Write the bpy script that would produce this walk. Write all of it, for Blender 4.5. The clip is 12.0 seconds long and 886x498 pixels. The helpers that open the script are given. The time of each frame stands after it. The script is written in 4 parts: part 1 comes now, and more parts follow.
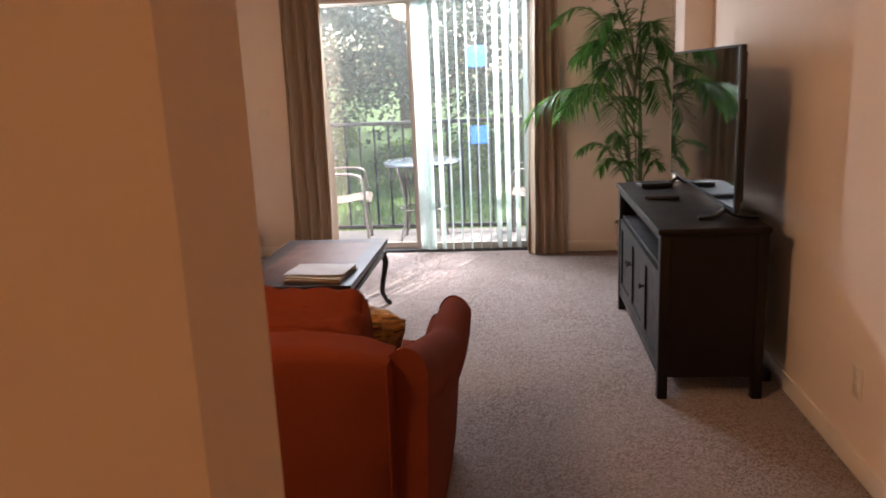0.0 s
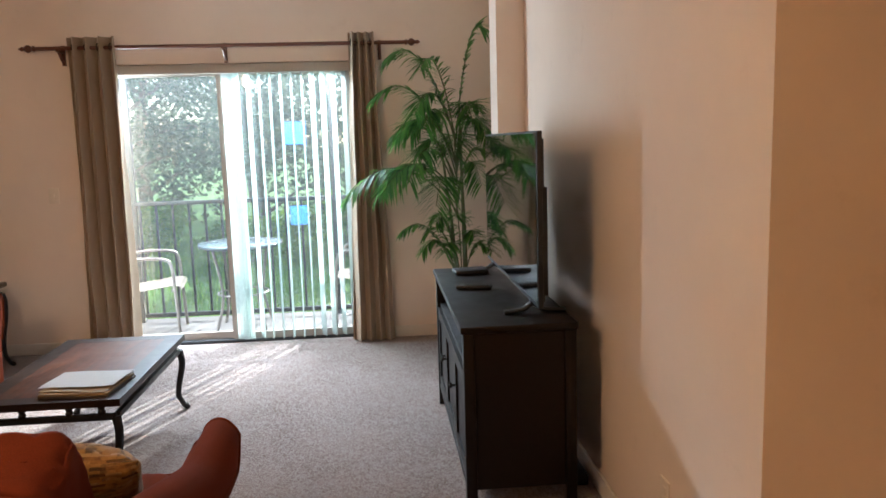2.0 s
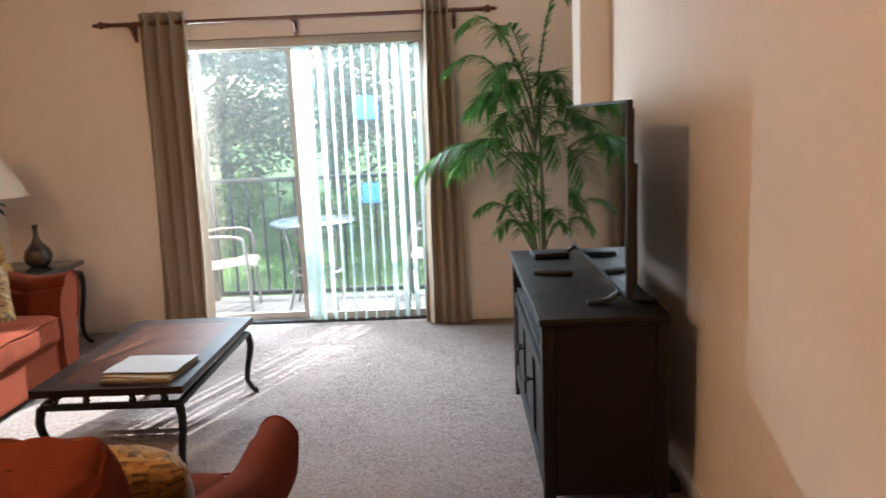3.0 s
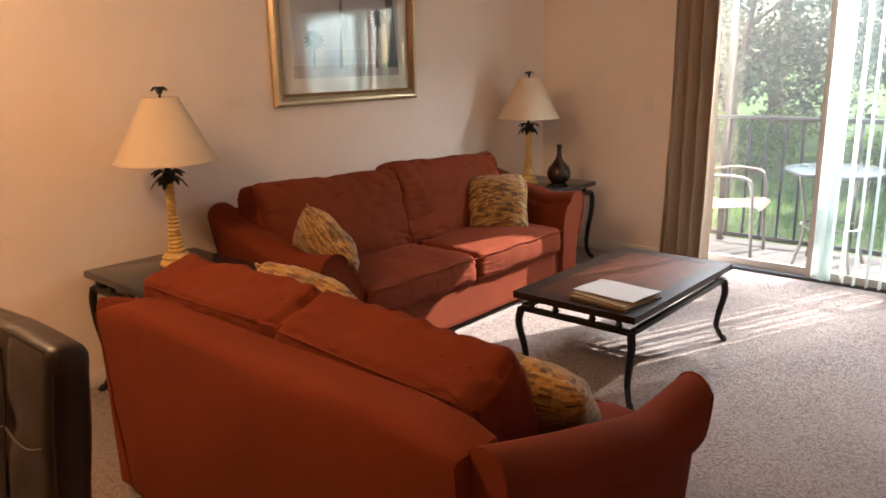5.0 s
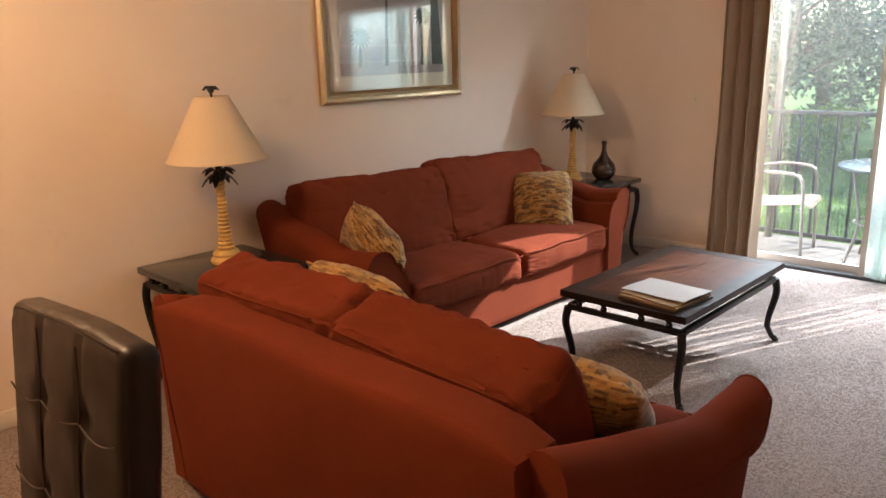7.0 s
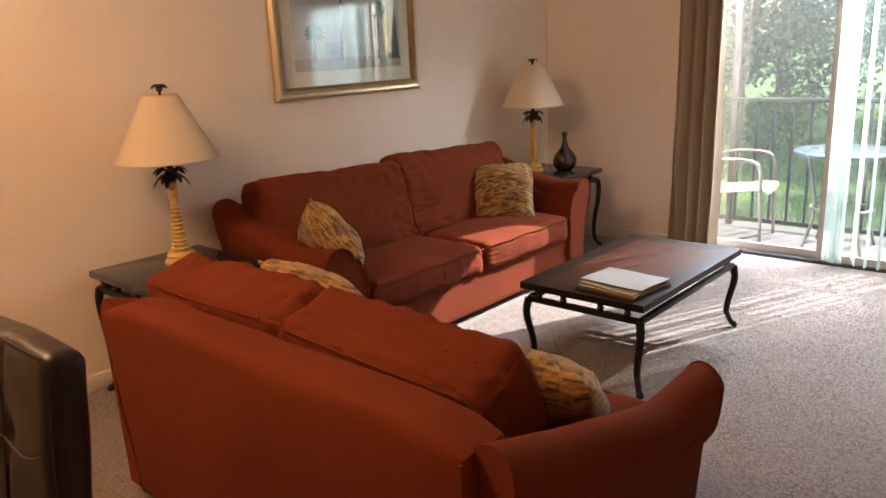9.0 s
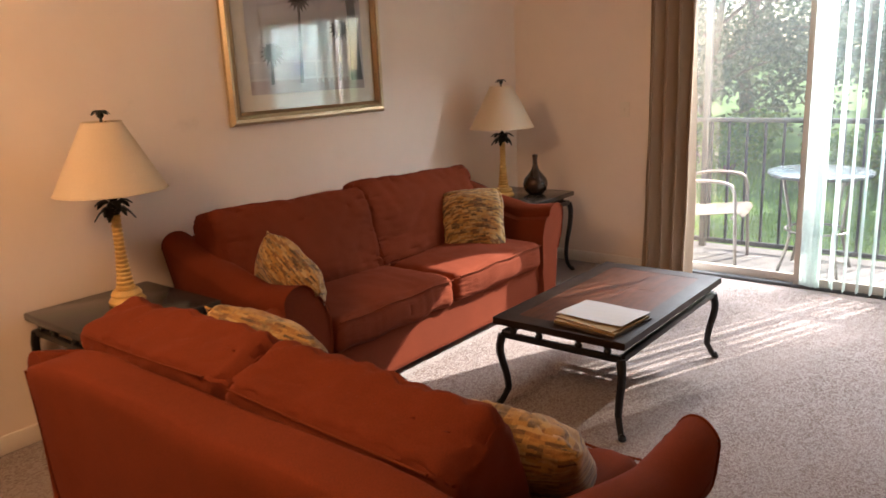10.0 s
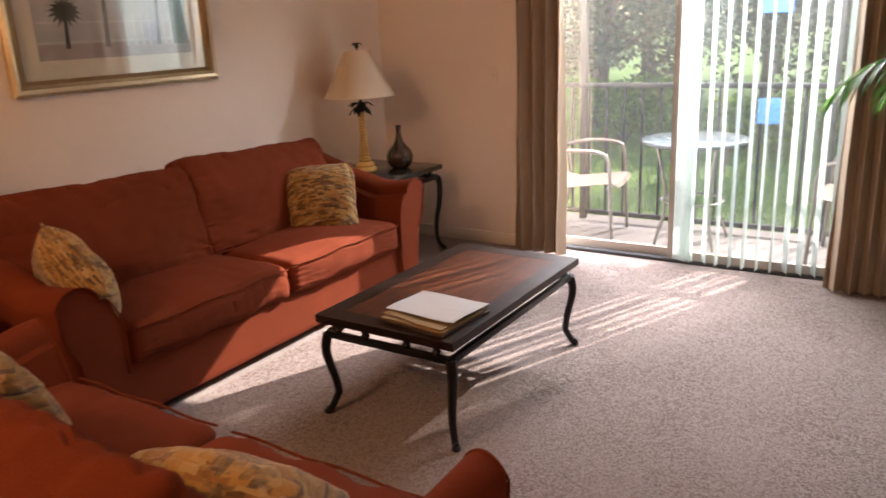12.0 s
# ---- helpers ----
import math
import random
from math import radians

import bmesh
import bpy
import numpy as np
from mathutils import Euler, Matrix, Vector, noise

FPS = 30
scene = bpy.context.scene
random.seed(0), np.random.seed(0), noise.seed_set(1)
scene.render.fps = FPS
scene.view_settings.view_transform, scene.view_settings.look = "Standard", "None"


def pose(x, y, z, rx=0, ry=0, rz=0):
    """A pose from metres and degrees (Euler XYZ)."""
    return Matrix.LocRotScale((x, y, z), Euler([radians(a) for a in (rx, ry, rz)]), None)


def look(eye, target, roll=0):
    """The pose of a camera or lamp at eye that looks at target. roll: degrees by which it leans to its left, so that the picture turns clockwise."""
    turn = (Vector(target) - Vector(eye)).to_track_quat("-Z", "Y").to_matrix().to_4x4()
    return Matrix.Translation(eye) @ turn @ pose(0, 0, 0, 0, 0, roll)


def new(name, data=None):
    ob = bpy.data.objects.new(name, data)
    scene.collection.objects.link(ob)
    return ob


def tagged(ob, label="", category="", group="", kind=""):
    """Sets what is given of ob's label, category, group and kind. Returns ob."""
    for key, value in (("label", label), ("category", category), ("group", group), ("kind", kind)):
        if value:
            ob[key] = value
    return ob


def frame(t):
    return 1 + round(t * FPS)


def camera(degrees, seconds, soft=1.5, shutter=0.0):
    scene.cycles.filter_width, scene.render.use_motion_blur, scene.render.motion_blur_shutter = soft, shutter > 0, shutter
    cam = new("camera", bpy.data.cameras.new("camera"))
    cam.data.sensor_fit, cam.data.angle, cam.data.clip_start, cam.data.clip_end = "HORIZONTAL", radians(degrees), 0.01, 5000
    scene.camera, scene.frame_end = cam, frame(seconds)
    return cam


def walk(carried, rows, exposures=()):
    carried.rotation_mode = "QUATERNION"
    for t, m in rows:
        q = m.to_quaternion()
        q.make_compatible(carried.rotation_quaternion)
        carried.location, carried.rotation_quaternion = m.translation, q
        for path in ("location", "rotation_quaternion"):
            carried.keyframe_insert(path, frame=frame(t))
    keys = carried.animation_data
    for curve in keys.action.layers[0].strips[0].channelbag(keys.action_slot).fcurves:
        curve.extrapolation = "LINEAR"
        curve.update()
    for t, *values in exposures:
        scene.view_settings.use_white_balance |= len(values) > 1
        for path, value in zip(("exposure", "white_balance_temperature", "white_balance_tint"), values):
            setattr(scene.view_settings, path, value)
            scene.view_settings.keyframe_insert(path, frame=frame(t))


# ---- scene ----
cam = camera(60.6, 12.0, soft=1.6, shutter=0.3)
PATH = [
    (0, (-0.068, 0.722, 1.45), (-0.271, 2.661, 1.003), -2.5),
    (0.5, (-0.041, 0.817, 1.478), (-0.064, 2.779, 1.09), -3.9),
    (1, (-0.028, 0.945, 1.498), (0.171, 2.909, 1.174), -3.0),
    (1.5, (0.092, 1.023, 1.498), (0.334, 2.987, 1.207), -1.4),
    (2, (0.218, 1.094, 1.49), (0.384, 3.067, 1.209), -1.7),
    (2.5, (0.248, 1.223, 1.487), (0.337, 3.196, 1.172), -2.8),
    (3, (0.245, 1.357, 1.483), (0.204, 3.328, 1.144), -2.4),
    (3.5, (0.305, 1.439, 1.472), (-0.133, 3.357, 1.109), -0.6),
    (3.7, (0.363, 1.455, 1.473), (-0.277, 3.31, 1.089), 0.5),
    (5.3, (0.492, 1.463, 1.545), (-0.815, 2.895, 1.054), -1.6),
    (5.5, (0.484, 1.465, 1.549), (-0.833, 2.887, 1.057), -1.7),
    (6, (0.47, 1.463, 1.557), (-0.867, 2.868, 1.067), -2.0),
    (6.5, (0.456, 1.452, 1.555), (-0.888, 2.849, 1.064), -1.7),
    (7, (0.45, 1.433, 1.549), (-0.893, 2.829, 1.052), -1.5),
    (9, (0.484, 1.493, 1.539), (-0.803, 2.935, 1.027), -2.5),
    (9.5, (0.433, 1.556, 1.534), (-0.833, 3.02, 1.029), -2.7),
    (10, (0.336, 1.673, 1.558), (-0.893, 3.178, 1.085), -2.6),
    (10.5, (0.268, 1.782, 1.535), (-0.879, 3.352, 1.067), -1.7),
    (11, (0.31, 1.915, 1.517), (-0.829, 3.479, 1.013), -1.1),
    (11.5, (0.407, 2.09, 1.511), (-0.758, 3.626, 0.979), -1.6),
    (12, (0.427, 2.264, 1.512), (-0.631, 3.865, 0.949), -2.7),
]
walk(cam, [(t, look(eye, target, roll)) for t, eye, target, roll in PATH], exposures=[(0, 1.53, 6250, 17), (1, 1.64, 5850, 10), (2.5, 1.77, 5500, 3), (3.5, 1.93, 5800, 6), (5.3, 1.79, 6350, 13), (7, 1.81, 5950, 7), (9.5, 1.76, 6200, 11), (11, 1.67, 6550, 17), (12, 1.61, 6700, 20)])
# ---- world, sun, large lights ----
world = bpy.data.worlds.new("sky_world")
world.use_nodes = True
scene.world = world
SUN_AZ, SUN_EL = math.atan2(0.385, 0.92), radians(33)
sky = world.node_tree.nodes.new("ShaderNodeTexSky")
sky.sky_type, sky.sun_disc = "NISHITA", False
sky.sun_elevation, sky.sun_rotation = SUN_EL, SUN_AZ
world.node_tree.links.new(sky.outputs[0], world.node_tree.nodes["Background"].inputs[0])
world.node_tree.nodes["Background"].inputs[1].default_value = 0.12


def lamp(name, kind, m, energy, colour, **props):
    data = bpy.data.lights.new(name, kind)
    data.energy, data.color = energy, colour
    for key, value in props.items():
        if key == "size":
            data.size = value
        elif key == "size_y":
            data.shape, data.size_y = "RECTANGLE", value
        elif key == "radius":
            data.shadow_soft_size = value
        elif key == "angle":
            data.angle = value
    ob = new(name, data)
    ob.matrix_world = m
    return ob


sun_way = Vector((math.sin(SUN_AZ) * math.cos(SUN_EL), math.cos(SUN_AZ) * math.cos(SUN_EL), math.sin(SUN_EL)))
lamp("sun", "SUN", look(sun_way * 20, (0, 0, 0)), 5.0, (1.0, 0.93, 0.82), angle=radians(0.45))
# sky light that comes in over the balcony, in the upper part of its opening
lamp("balcony_sky", "AREA", look((-0.95, 7.70, 2.46), (-1.15, 3.2, 1.8)), 235, (0.93, 0.97, 1.0), size=3.2, size_y=0.5)
# strip lamp added at the left jamb, behind the curtain's edge, brightens the east wall
lamp("jamb_fill", "AREA", look((-1.72, 6.93, 1.05), (1.0, 4.35, 1.05)), 17, (0.93, 0.97, 1.0), size=0.11, size_y=1.9)
# warm ceiling lights of the dining and entry side
lamp("dining_light", "POINT", pose(-1.75, 1.5, 2.45), 31, (1.0, 0.58, 0.29), radius=0.18)
lamp("entry_light", "POINT", pose(1.7, -1.5, 2.55), 11, (1.0, 0.42, 0.12), radius=0.14)


# ---- materials ----
class Nodes:
    """Small builder for one node material."""

    def __init__(self, name):
        self.mat = bpy.data.materials.new(name)
        self.mat.use_nodes = True
        self.t = self.mat.node_tree
        self.bsdf = self.t.nodes["Principled BSDF"]
        self.out = self.t.nodes["Material Output"]
        self.coord = self.t.nodes.new("ShaderNodeTexCoord").outputs["Object"]

    def node(self, kind, **ins):
        n = self.t.nodes.new(kind)
        for key, value in ins.items():
            self.put(n, key.replace("_", " "), value)
        return n

    def put(self, n, key, value):
        sock = n.inputs[key]
        if isinstance(value, bpy.types.NodeSocket):
            self.t.links.new(value, sock)
        else:
            sock.default_value = value

    def noise(self, scale, detail=4, rough=0.6, vector=None, out="Fac"):
        return self.node("ShaderNodeTexNoise", Vector=vector or self.coord, Scale=scale, Detail=detail, Roughness=rough).outputs[out]

    def ramp(self, fac, stops):
        n = self.node("ShaderNodeValToRGB", Fac=fac)
        while len(n.color_ramp.elements) < len(stops):
            n.color_ramp.elements.new(0.5)
        for el, (at, c) in zip(n.color_ramp.elements, stops):
            el.position, el.color = at, (*c, 1)
        return n.outputs["Color"]

    def mix(self, fac, a, b, blend="MIX"):
        n = self.t.nodes.new("ShaderNodeMix")
        n.data_type, n.blend_type = "RGBA", blend
        self.put(n, 0, fac)
        for i, v in ((6, a), (7, b)):
            self.put(n, i, (*v, 1) if isinstance(v, tuple) else v)
        return n.outputs[2]

    def stretch(self, s, vector=None):
        return self.node("ShaderNodeMapping", Vector=vector or self.coord, Scale=s).outputs[0]

    def bump(self, height, strength, distance):
        n = self.node("ShaderNodeBump", Height=height, Strength=strength, Distance=distance)
        self.put(self.bsdf, "Normal", n.outputs[0])

    def set(self, **ins):
        for key, value in ins.items():
            key = key.replace("_", " ")
            if isinstance(value, tuple) and len(value) == 3:
                value = (*value, 1)
            self.put(self.bsdf, key, value)
        return self


def scaled(c, k):
    return tuple(min(1, v * k) for v in c)


def plain(name, colour, rough, metal=0.0, grain=60, vary=0.18, bump=0.15, depth=0.001, coat=0.0):
    """A painted, cast or moulded surface with mottling at two scales and fine relief."""
    n = Nodes(name)
    a = n.ramp(n.noise(grain * 0.05, 5), [(0.3, scaled(colour, 1 - vary)), (0.7, scaled(colour, 1 + vary))])
    c = n.mix(0.35, a, n.ramp(n.noise(grain, 3), [(0.3, scaled(colour, 1 - vary)), (0.7, scaled(colour, 1 + vary))]))
    r = n.node("ShaderNodeMapRange", Value=n.noise(grain * 0.2), From_Min=0.3, From_Max=0.7, To_Min=rough * 0.85, To_Max=min(1, rough * 1.15)).outputs[0]
    n.set(Base_Color=c, Roughness=r, Metallic=metal, Coat_Weight=coat)
    n.bump(n.noise(grain * 2, 4), bump, depth)
    return n.mat


def fabric(name, colour, weave=900, vary=0.2, sheen=0.25, rough=0.95, spec=0.12):
    n = Nodes(name)
    big = n.noise(3.5, 5)
    c = n.ramp(big, [(0.3, scaled(colour, 1 - vary)), (0.72, scaled(colour, 1 + vary))])
    thread = n.noise(weave * 0.35, 2, 0.5, n.stretch((1, 1, 2.2)))
    c = n.mix(0.5, c, n.ramp(thread, [(0.3, scaled(colour, 0.72)), (0.7, scaled(colour, 1.3))]))
    n.set(Base_Color=c, Roughness=rough, Sheen_Weight=sheen, Sheen_Roughness=0.5, Specular_IOR_Level=spec)
    n.set(Sheen_Tint=scaled(colour, 2.0))
    n.bump(n.mix(0.5, thread, n.noise(22, 4)), 0.35, 0.002)
    return n.mat


def wood(name, dark, light, scale=1.0, rough=0.35, axis=(14, 1, 14), coat=0.2, spec=0.5):
    n = Nodes(name)
    v = n.stretch(tuple(a * scale for a in axis))
    g = n.noise(3.0, 8, 0.65, v)
    fine = n.noise(40, 4, 0.7, v)
    c = n.ramp(g, [(0.3, dark), (0.55, tuple((a + b) / 2 for a, b in zip(dark, light))), (0.75, light)])
    c = n.mix(0.3, c, n.ramp(fine, [(0.35, dark), (0.7, light)]))
    n.set(Base_Color=c, Roughness=n.node("ShaderNodeMapRange", Value=n.noise(9), To_Min=rough * 0.75, To_Max=rough * 1.3).outputs[0], Coat_Weight=coat, Coat_Roughness=0.25, Specular_IOR_Level=spec)
    n.bump(fine, 0.12, 0.001)
    return n.mat


def wall_paint(name, colour):
    n = Nodes(name)
    c = n.ramp(n.noise(0.9, 6, 0.6), [(0.3, scaled(colour, 0.94)), (0.7, scaled(colour, 1.05))])
    scuff = n.ramp(n.noise(5.0, 9, 0.75), [(0.60, (1, 1, 1)), (0.78, (0.9, 0.88, 0.86))])
    n.set(Base_Color=n.mix(1.0, c, scuff, "MULTIPLY"), Roughness=0.62, Specular_IOR_Level=0.35)
    n.bump(n.mix(0.5, n.noise(160, 3), n.noise(35, 3)), 0.18, 0.0015)
    return n.mat


def carpet_mat():
    n = Nodes("carpet_pile")
    base = (0.212, 0.165, 0.150)
    tread = n.ramp(n.noise(1.6, 7, 0.7), [(0.32, scaled(base, 0.82)), (0.68, scaled(base, 1.12))])
    clump = n.noise(20, 8, 0.8)
    c = n.mix(0.55, tread, n.ramp(clump, [(0.38, scaled(base, 0.78)), (0.52, base), (0.65, scaled(base, 1.22))]))
    fibre = n.noise(190, 3, 0.7)
    c = n.mix(0.4, c, n.ramp(fibre, [(0.3, scaled(base, 0.8)), (0.7, scaled(base, 1.2))]))
    n.set(Base_Color=c, Roughness=1.0, Sheen_Weight=0.3, Sheen_Roughness=0.6, Specular_IOR_Level=0.1)
    n.bump(n.mix(0.4, clump, fibre), 0.7, 0.018)
    return n.mat


def pillow_mat():
    """Woven strips of gold, brown, rust and charcoal in short blocks."""
    n = Nodes("pillow_weave")
    sep = n.node("ShaderNodeSeparateXYZ", Vector=n.coord)
    comb = n.t.nodes.new("ShaderNodeCombineXYZ")
    n.t.links.new(sep.outputs[0], comb.inputs[0])
    row = n.t.nodes.new("ShaderNodeMath")
    row.operation = "ADD"
    n.t.links.new(sep.outputs[2], row.inputs[0])
    n.t.links.new(sep.outputs[1], row.inputs[1])
    n.t.links.new(row.outputs[0], comb.inputs[1])
    v = comb.outputs[0]
    wob = n.noise(7, 3, 0.5, None, "Color")
    add = n.t.nodes.new("ShaderNodeVectorMath")
    add.operation = "MULTIPLY_ADD"
    n.put(add, 0, wob)
    add.inputs[1].default_value = (0.022, 0.016, 0.022)
    n.put(add, 2, v)
    br = n.t.nodes.new("ShaderNodeTexBrick")
    n.put(br, "Vector", add.outputs[0])
    br.offset, br.squash = 0.37, 1.0
    br.inputs["Scale"].default_value = 12.0
    br.inputs["Brick Width"].default_value = 0.46
    br.inputs["Row Height"].default_value = 0.12
    br.inputs["Mortar Size"].default_value = 0.0
    br.inputs["Color1"].default_value = (0, 0, 0, 1)
    br.inputs["Color2"].default_value = (1, 1, 1, 1)
    br.inputs["Mortar"].default_value = (0, 0, 0, 1)
    cell = n.mix(0.3, br.outputs["Color"], n.noise(40, 2, 0.5, None, "Color"))
    pick = n.node("ShaderNodeSeparateColor", Color=cell).outputs[0]
    c = n.ramp(pick, [(0.15, (0.02, 0.010, 0.005)), (0.26, (0.14, 0.055, 0.015)), (0.38, (0.30, 0.14, 0.026)), (0.52, (0.42, 0.235, 0.055)), (0.64, (0.05, 0.036, 0.02)), (0.78, (0.44, 0.29, 0.11))])
    c = n.mix(0.25, c, n.ramp(n.noise(260, 2), [(0.3, (0.06, 0.03, 0.012)), (0.7, (0.40, 0.24, 0.07))]))
    n.set(Base_Color=c, Roughness=0.85, Sheen_Weight=0.2)
    n.bump(n.mix(0.5, br.outputs["Color"], n.noise(200, 2)), 0.5, 0.002)
    return n.mat


def leather_mat():
    n = Nodes("dark_brown_leather")
    c = n.ramp(n.noise(5, 6), [(0.3, (0.012, 0.007, 0.005)), (0.7, (0.030, 0.017, 0.012))])
    vor = n.node("ShaderNodeTexVoronoi", Vector=n.coord, Scale=420.0).outputs[0]
    n.set(Base_Color=c, Roughness=n.node("ShaderNodeMapRange", Value=n.noise(14), To_Min=0.26, To_Max=0.46).outputs[0], Specular_IOR_Level=0.36)
    n.bump(n.mix(0.6, vor, n.noise(16, 4)), 0.25, 0.002)
    return n.mat


def glass_mat(name, tint=(1, 1, 1), gloss_ior=0.045, haze=0.0):
    """Thin pane: passes light straight on, mirrors by Fresnel, and a faint haze is mixed in as a veil."""
    n = Nodes(name)
    t = n.t
    face = n.node("ShaderNodeLayerWeight", Blend=0.5).outputs["Facing"]
    power = t.nodes.new("ShaderNodeMath")
    power.operation, power.inputs[1].default_value = "POWER", 3.5
    t.links.new(face, power.inputs[0])
    fres = t.nodes.new("ShaderNodeMath")
    fres.operation, fres.inputs[1].default_value, fres.inputs[2].default_value = "MULTIPLY_ADD", 0.8, gloss_ior
    t.links.new(power.outputs[0], fres.inputs[0])
    tr = t.nodes.new("ShaderNodeBsdfTransparent")
    tr.inputs[0].default_value = (*tint, 1)
    gl = n.node("ShaderNodeBsdfGlossy", Roughness=0.015)
    smear = n.noise(6, 5)
    n.put(gl, "Roughness", n.node("ShaderNodeMapRange", Value=smear, To_Min=0.005, To_Max=0.04).outputs[0])
    mx = t.nodes.new("ShaderNodeMixShader")
    t.links.new(fres.outputs[0], mx.inputs[0])
    film = n.node("ShaderNodeBsdfTranslucent", Color=(0.85, 0.93, 0.95, 1))
    veil = t.nodes.new("ShaderNodeMixShader")
    n.put(veil, 0, n.node("ShaderNodeMapRange", Value=n.noise(2.5, 6), To_Min=haze * 0.4, To_Max=haze * 1.6).outputs[0])
    t.links.new(tr.outputs[0], veil.inputs[1])
    t.links.new(film.outputs[0], veil.inputs[2])
    t.links.new(veil.outputs[0], mx.inputs[1])
    t.links.new(gl.outputs[0], mx.inputs[2])
    t.links.new(mx.outputs[0], n.out.inputs[0])
    return n.mat


def translucent(name, colour, through_colour, share, rough=0.6, grain=30, gloss=0.15, vary=0.12, clear=0.0):
    """A thin sheet that lets part of the light through: leaves, blinds, shades."""
    n = Nodes(name)
    t = n.t
    c = n.ramp(n.noise(grain, 4), [(0.3, scaled(colour, 1 - vary)), (0.7, scaled(colour, 1 + vary))])
    n.set(Base_Color=c, Roughness=rough, Specular_IOR_Level=gloss)
    tl = n.node("ShaderNodeBsdfTranslucent", Color=n.ramp(n.noise(grain, 4), [(0.3, scaled(through_colour, 1 - vary)), (0.7, scaled(through_colour, 1 + vary))]))
    mx = t.nodes.new("ShaderNodeMixShader")
    mx.inputs[0].default_value = share
    t.links.new(n.bsdf.outputs[0], mx.inputs[1])
    t.links.new(tl.outputs[0], mx.inputs[2])
    last = mx
    if clear:
        last = t.nodes.new("ShaderNodeMixShader")
        last.inputs[0].default_value = clear
        t.links.new(mx.outputs[0], last.inputs[1])
        t.links.new(t.nodes.new("ShaderNodeBsdfTransparent").outputs[0], last.inputs[2])
    t.links.new(last.outputs[0], n.out.inputs[0])
    return n.mat


def leaf_mat(name, colours, through_colours, share=0.45):
    """Foliage whose green varies from leaf to leaf."""
    n = Nodes(name)
    t = n.t
    rnd = t.nodes.new("ShaderNodeNewGeometry").outputs["Random Per Island"]
    n.set(Base_Color=n.ramp(rnd, list(zip((0.1, 0.5, 0.9), colours))), Roughness=0.45, Specular_IOR_Level=0.4)
    tl = n.node("ShaderNodeBsdfTranslucent", Color=n.ramp(rnd, list(zip((0.1, 0.5, 0.9), through_colours))))
    mx = t.nodes.new("ShaderNodeMixShader")
    mx.inputs[0].default_value = share
    t.links.new(n.bsdf.outputs[0], mx.inputs[1])
    t.links.new(tl.outputs[0], mx.inputs[2])
    t.links.new(mx.outputs[0], n.out.inputs[0])
    return n.mat


WALL = wall_paint("wall_paint_beige", (0.78, 0.67, 0.57))
CEIL = wall_paint("ceiling_paint", (0.84, 0.81, 0.77))
TRIM = plain("trim_paint_white", (0.74, 0.68, 0.60), 0.4, vary=0.05)
CARPET = carpet_mat()
RUST = fabric("rust_upholstery", (0.142, 0.0278, 0.0105), 900, 0.2, 0.08)
PIPING = fabric("rust_piping", (0.132, 0.027, 0.0095), 900, 0.2, 0.08)
PILLOW = pillow_mat()
LEATHER = leather_mat()
STITCH = plain("leather_seam", (0.03, 0.018, 0.012), 0.6)
ESPRESSO = wood("espresso_wood", (0.0045, 0.003, 0.0025), (0.011, 0.0068, 0.005), 1.0, 0.42, (14, 1, 14), 0.03, 0.22)
DARKTOP = wood("dark_cherry_wood", (0.016, 0.0055, 0.0026), (0.13, 0.037, 0.013), 1.0, 0.42, (10, 1.2, 10), 0.0, 0.18)
BORDERWOOD = wood("dark_border_wood", (0.009, 0.005, 0.0035), (0.024, 0.011, 0.007), 1.0, 0.4, (1.2, 12, 12), 0.03, 0.22)
RODWOOD = wood("rod_cherry_wood", (0.07, 0.02, 0.01), (0.16, 0.05, 0.022), 1.0, 0.35, (1, 14, 14))
IRON = plain("wrought_iron", (0.016, 0.015, 0.015), 0.42, 0.6, 80, 0.3, 0.4)
SLATE = plain("black_slate_top", (0.035, 0.036, 0.036), 0.16, 0.0, 40, 0.3, 0.08)
CURTAIN = fabric("taupe_satin_curtain", (0.34, 0.262, 0.185), 900, 0.12, 0.3, 0.42, 0.5)
ALU = plain("white_aluminium", (0.40, 0.365, 0.32), 0.35, 0.0, 40, 0.06)
BRONZE = plain("grey_aluminium_rail", (0.045, 0.05, 0.055), 0.45, 0.3, 50, 0.2)
GLASS = glass_mat("door_glass", (0.965, 0.985, 0.98), 0.045, 0.004)
PICGLASS = glass_mat("picture_glass", (0.98, 0.98, 0.98), 0.07)
SLAT = translucent("blind_slat_vinyl", (0.62, 0.68, 0.66), (0.62, 0.72, 0.70), 0.55, 0.4, 30, 0.3, 0.08, 0.36)
DECAL = translucent("blue_film_decal", (0.12, 0.25, 0.66), (0.09, 0.24, 0.75), 0.5, 0.4, 20, 0.3, 0.05, 0.6)
SHADE = translucent("cream_lamp_shade", (0.80, 0.70, 0.54), (0.75, 0.58, 0.38), 0.35, 0.8, 260, 0.15, 0.05)
TRUNKCREAM = plain("cream_palm_trunk", (0.58, 0.38, 0.12), 0.5, 0, 30, 0.3, 0.3, 0.003)
BRONZELEAF = plain("dark_bronze_leaf", (0.018, 0.022, 0.017), 0.38, 0.5, 60, 0.35, 0.4)
VASE = plain("bronze_glaze_vase", (0.055, 0.035, 0.026), 0.22, 0.35, 14, 0.7, 0.3, 0.002, 0.5)
GOLD = plain("antique_gold_frame", (0.34, 0.245, 0.135), 0.36, 0.75, 60, 0.25, 0.2)
GOLDLIGHT = plain("champagne_frame_edge", (0.58, 0.47, 0.30), 0.36, 0.6, 60, 0.2, 0.2)
